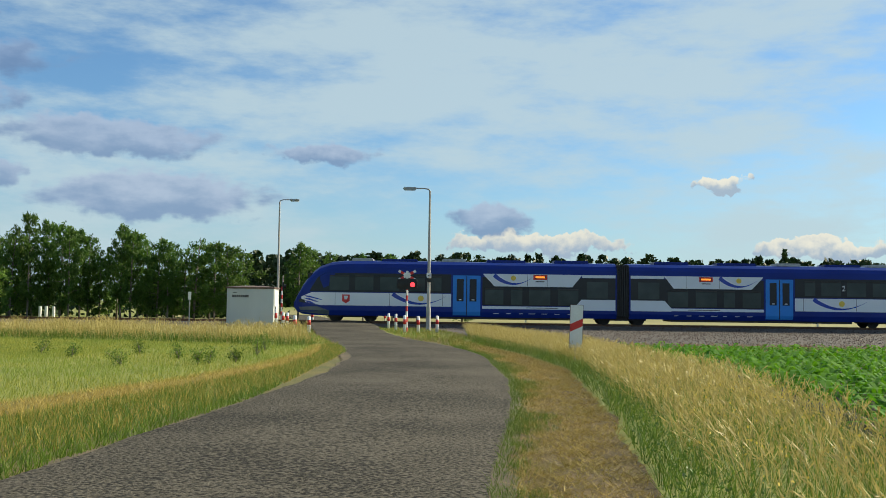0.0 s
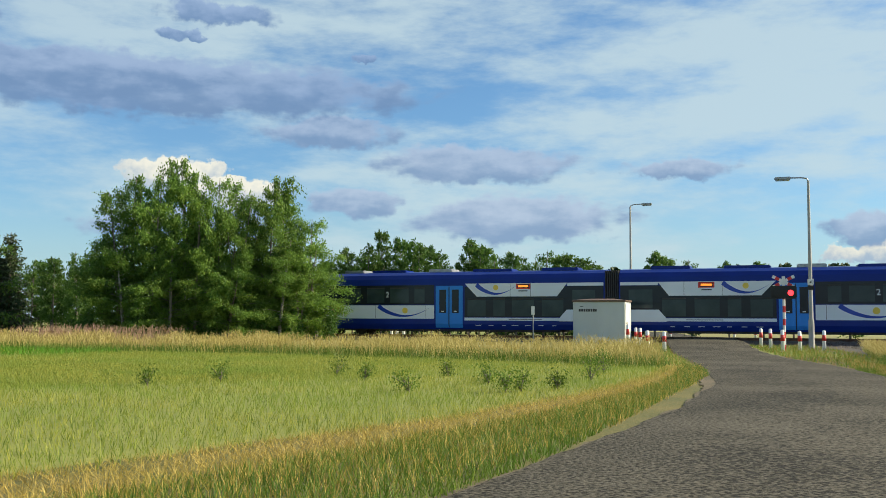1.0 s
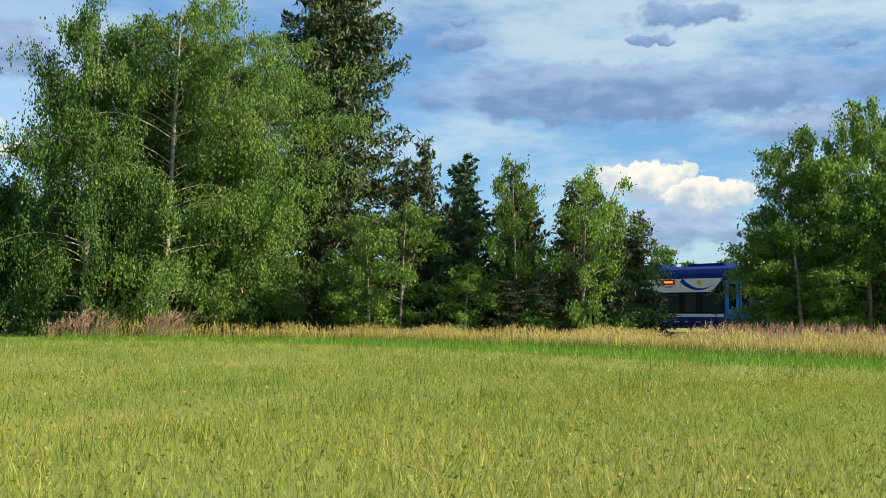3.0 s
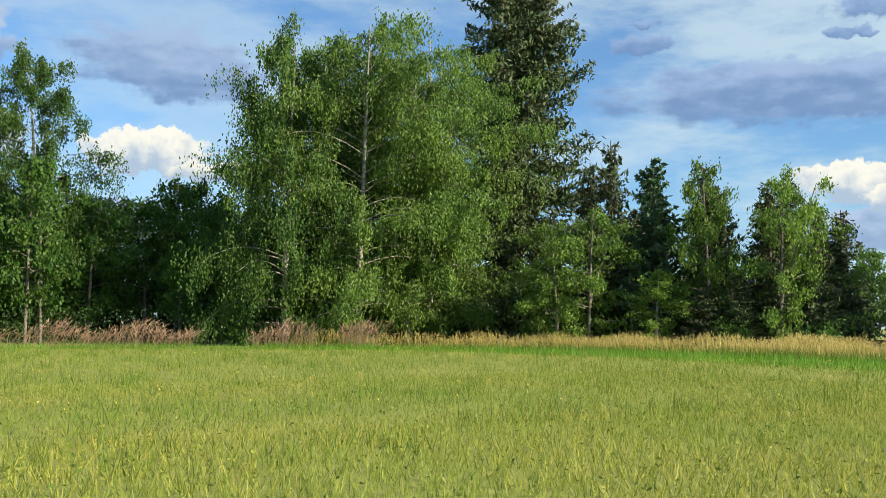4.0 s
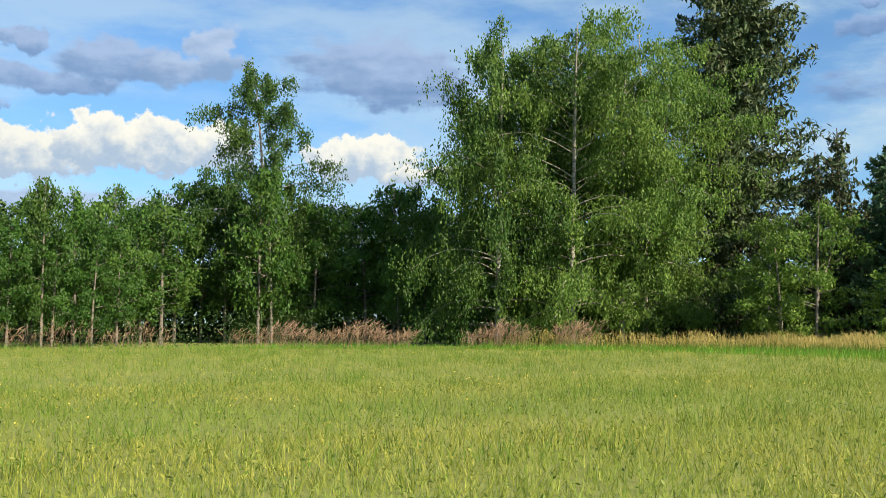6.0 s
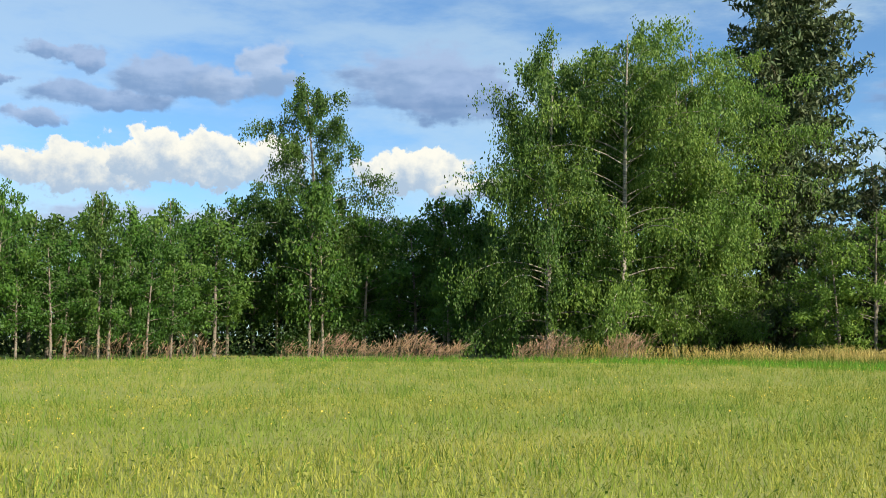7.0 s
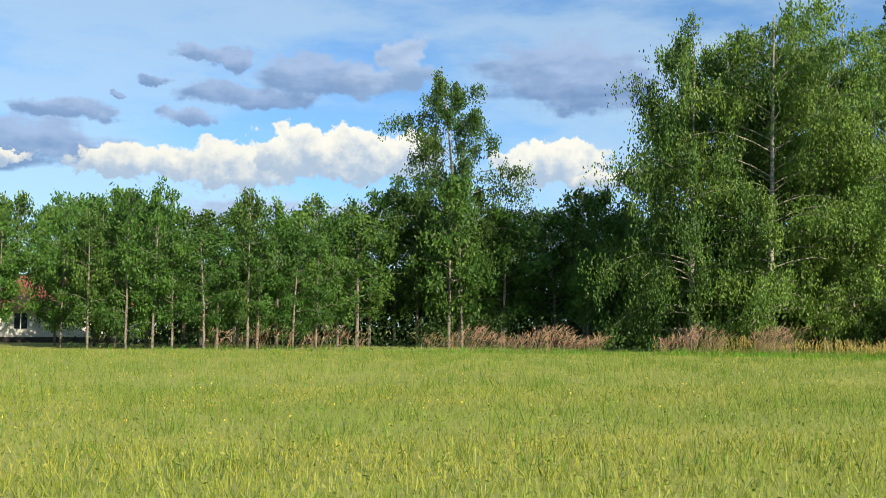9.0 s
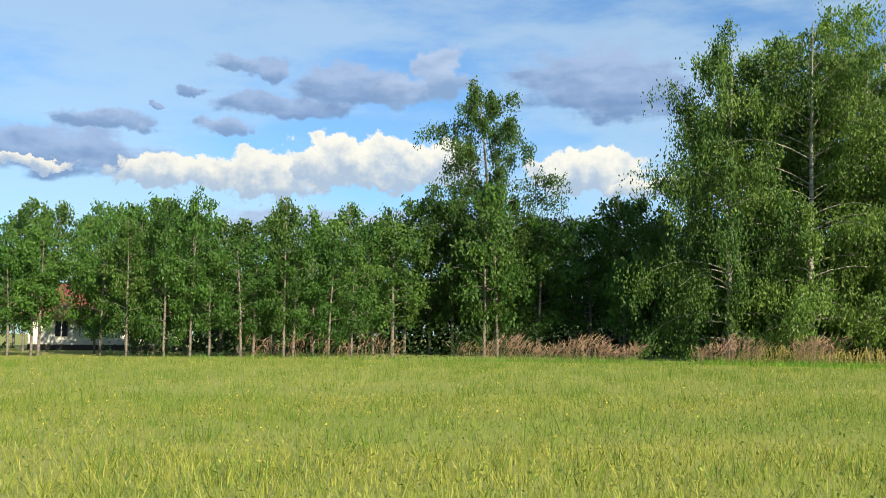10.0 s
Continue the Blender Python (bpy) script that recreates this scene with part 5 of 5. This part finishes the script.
def bollard(x, y, h, lean):
    t = thing("bollard", "white concrete bollard with a red band", "bollard", "crossing bollards", (x, y, 0), 0)
    t.rotation_euler = (radians(lean), radians(-lean * 0.6), 0.3)
    bm = rod(bmesh.new(), (0, 0, -0.05), (0, 0, h * 0.96), 0.085, 0.08, 12)
    bmesh.ops.create_uvsphere(bm, u_segments=12, v_segments=6, radius=0.08, matrix=Matrix.Translation((0, 0, h * 0.96)) @ Matrix.Diagonal((1, 1, 0.55, 1)))
    part("post", bm, t, mat=M_WHITE, smooth=True)
    part("band", rod(bmesh.new(), (0, 0, h * 0.5), (0, 0, h * 0.78), 0.089, 0.087, 12), t, "red band", M_RED, True)


for i, (x, y, h) in enumerate(((-3.25, 60, 0.95), (-2.66, 57, 0.95), (-1.94, 51.6, 0.95), (-1.26, 52.6, 0.9), (-0.28, 53.6, 0.92), (-6.7, 50, 0.85), (-7.25, 49, 0.9), (-8.9, 57, 0.95), (-9.45, 59, 0.95), (-10.2, 61, 1.1), (-4.2, 73, 0.9), (-5.6, 74, 0.9), (-9.6, 73.5, 0.9))):
    bollard(x, y, h, (i * 37 % 7) - 3)


def signal(x, y, h, turn, lit):
    t = thing("crossing_signal", "red and white level-crossing signal, its red light lit" if lit else "red and white crossing signal seen from behind", "railway signal", "crossing signals", (x, y, 0), turn)
    n = 9
    for i in range(n):
        part("post_band", rod(bmesh.new(), (0, 0, h * 0.8 * i / n), (0, 0, h * 0.8 * (i + 1) / n), 0.06, seg=12), t, "red band" if i % 2 == 0 else "white band", M_RED if i % 2 == 0 else M_WHITE)
    bm = boxed(-0.55, 0.55, -0.1, -0.05, h * 0.72, h * 0.9, 0.06)
    board = part("backboard", bm, t, "black signal board", M_BLACK)
    for s in (-1, 1):
        bm = rod(bmesh.new(), (s * 0.3, -0.1, h * 0.8), (s * 0.3, -0.26, h * 0.8), 0.15, 0.16, 20)
        hood = part("signal_hood", bm, board, "round black lamp hood", M_BLACK)
        bm = rod(bmesh.new(), (s * 0.3, -0.262, h * 0.8), (s * 0.3, -0.275, h * 0.8), 0.125, seg=20)
        part("signal_lens", bm, board, "lit red light" if lit and s > 0 else "dark unlit light", M_REDLAMP if lit and s > 0 else M_BLACK)
    for a in (28, -28):
        ca, sa = math.cos(radians(a)), math.sin(radians(a))
        for s in (-1, 1):
            for r0, r1, m in ((0.0, 0.2, M_WHITE), (0.2, 0.38, M_RED), (0.38, 0.52, M_WHITE)):
                q = [(s * (ca * r0) - sa * 0.07, h * 0.955 + s * sa * r0 + ca * 0.07), (s * (ca * r1) - sa * 0.07, h * 0.955 + s * sa * r1 + ca * 0.07), (s * (ca * r1) + sa * 0.07, h * 0.955 + s * sa * r1 - ca * 0.07), (s * (ca * r0) + sa * 0.07, h * 0.955 + s * sa * r0 - ca * 0.07)]
                part("cross_arm", slab(bmesh.new(), q, -0.07 - (0.008 if a > 0 else 0), -0.014), t, "white arm" if m is M_WHITE else "red tip of the cross", m)
    part("finial", boxed(-0.07, 0.07, -0.08, -0.04, h * 0.9, h * 1.03, 0.01), t, "white plate on top", M_WHITE)
    return t


signal(-1.9, 53.0, 3.2, 0, True)
signal(-11.5, 71.0, 3.3, 102, False)

# equipment container
c = thing("equipment_container", "pale grey metal equipment container with a rusty brown roof edge", "container", at=(-11.85, 62.2, 0), turn=0)
c.scale = (1.06, 1.0, 1.05)
part("plinth", boxed(-1.3, 1.3, -0.95, 0.95, 0, 0.15, 0.01), c, "concrete plinth", M_CONCRETE)
part("shell", boxed(-1.36, 1.36, -1.0, 1.0, 0.12, 2.24, 0.02), c, mat=M_BOX)
bm = boxed(-1.42, 1.42, -1.07, 1.07, 2.24, 2.33, 0.02)
v = [bm.verts.new(p) for p in ((-1.4, -1.05, 2.33), (1.4, -1.05, 2.33), (1.4, 1.05, 2.33), (-1.4, 1.05, 2.33), (-0.6, 0, 2.42), (0.6, 0, 2.42))]
for q in ((0, 1, 5, 4), (1, 2, 5), (2, 3, 4, 5), (3, 0, 4)):
    bm.faces.new([v[i] for i in q])
bmesh.ops.recalc_face_normals(bm, faces=bm.faces)
part("roof", bm, c, "rusty brown low roof", M_BOXROOF)
d = part("door", boxed(1.36, 1.39, -0.75, 0.35, 0.2, 2.15, 0.01), c, "grey steel door", M_WHITE)
part("door_handle", boxed(1.39, 1.43, -0.62, -0.56, 1.0, 1.2, 0.01), d, "dark handle", M_DARK)
for i, (x, w) in enumerate(((-1.05, 0.1), (-0.92, 0.1), (-0.79, 0.08), (-0.68, 0.1), (-0.55, 0.1), (-0.42, 0.09), (-0.3, 0.1), (-0.18, 0.08))):
    part("print_bar", boxed(x, x + w, -1.008, -0.995, 1.72, 1.86), c, "dark unreadable lettering", M_DARK)
part("print_bar", boxed(-1.0, -0.8, -1.008, -0.995, 1.98, 2.02), c, "small dark print", M_DARK)
for x in (-0.68, 0.0, 0.68):
    part("panel_seam", boxed(x - 0.008, x + 0.008, -1.006, -0.995, 0.16, 2.2), c, mat=M_BOX)

# small plate on a post beside the track
s = thing("track_post", "thin post with a small white plate beside the railway", "post", at=(-15.4, 60.5, 0))
part("post", rod(bmesh.new(), (0, 0, 0), (0, 0, 1.85), 0.035, seg=8), s, mat=M_GALV)
part("plate", boxed(-0.1, 0.1, -0.055, -0.035, 1.62, 2.1, 0.01), s, "white plate", M_WHITE)
for x, y in ((-29.9, 75.0), (-29.1, 74.4), (-30.6, 75.6)):
    w = thing("marker_post", "short white marker post by the railway", "post", "white marker posts", (x, y, 0))
    part("post", boxed(-0.09, 0.09, -0.09, 0.09, 0, 1.0, 0.02), w, mat=M_WHITE)
for x in (-2.6, 6.0, 13.5, 27.0):
    w = thing("marker_post", "short white marker post beyond the track", "post", "white marker posts", (x, 71.5, 0))
    part("post", boxed(-0.06, 0.06, -0.06, 0.06, 0, 0.55, 0.02), w, mat=M_WHITE)

# countdown board before the crossing
s = thing("countdown_board", "white countdown board with one red diagonal stripe on a post", "road sign", at=(3.52, 26.3, 0), turn=-3)
s.rotation_euler = (0, radians(1.5), radians(-3))
part("post", rod(bmesh.new(), (0, 0.03, 0), (0, 0.03, 1.5), 0.028, seg=10), s, "galvanised post", M_GALV)
bd = part("board", boxed(-0.165, 0.165, -0.012, 0.0, 0.45, 1.57, 0.005), s, "white board", M_WHITE)
part("rim", boxed(-0.175, 0.175, -0.004, 0.008, 0.44, 1.58, 0.003), s, "dark worn rim", M_BOXROOF)
part("stripe", slab(bmesh.new(), [(-0.163, 0.86), (0.163, 1.02), (0.163, 1.22), (-0.163, 1.06)], -0.012, -0.004), bd, "red diagonal stripe", M_RED)

# house seen through the trunks
h = thing("house", "white plastered house with a red-brown roof behind the trees", "house", at=(-81.6, 0.5, 0), turn=1.6)
part("wall", boxed(-8, 0, -5.2, 3.4, 0, 2.15), h, "white plaster walls", M_PLASTER)
bm = bmesh.new()
v = [bm.verts.new(p) for p in ((-8.5, -5.8, 2.1), (0.6, -5.8, 2.1), (0.6, 4.0, 2.1), (-8.5, 4.0, 2.1), (-4, -4.2, 4.3), (-4, 2.4, 4.3))]
for q in ((0, 1, 4), (1, 2, 5, 4), (2, 3, 5), (3, 0, 4, 5), (3, 2, 1, 0)):
    bm.faces.new([v[i] for i in q])
bmesh.ops.recalc_face_normals(bm, faces=bm.faces)
part("roof", bm, h, "red-brown tiled roof", M_TILE)
part("base", boxed(0.0, 0.05, -5.2, 3.4, 0, 0.35), h, "dark plinth", M_UNDER)
for y in (-3.6, -1.2, 1.4):
    w = part("window", boxed(-0.02, 0.03, y, y + 0.75, 0.85, 1.8, 0.01), h, "dark window", M_BAND)
    part("window_frame", boxed(0.03, 0.05, y + 0.35, y + 0.4, 0.85, 1.8), w, "white glazing bar", M_WHITE)


def motions():
    rows = [(0.0, 11.92), (0.5, -0.35), (1.0, -11.95), (1.5, -23.4), (2.0, -36.3), (2.5, -47.8), (3.0, -58.4), (4.5, -93.0), (6.0, -127.0), (8.0, -172.0), (10.0, -217.0)]
    walk(train, [(t, pose(x, TRACK_Y, RAIL_Z - 0.04)) for t, x in rows])


motions()
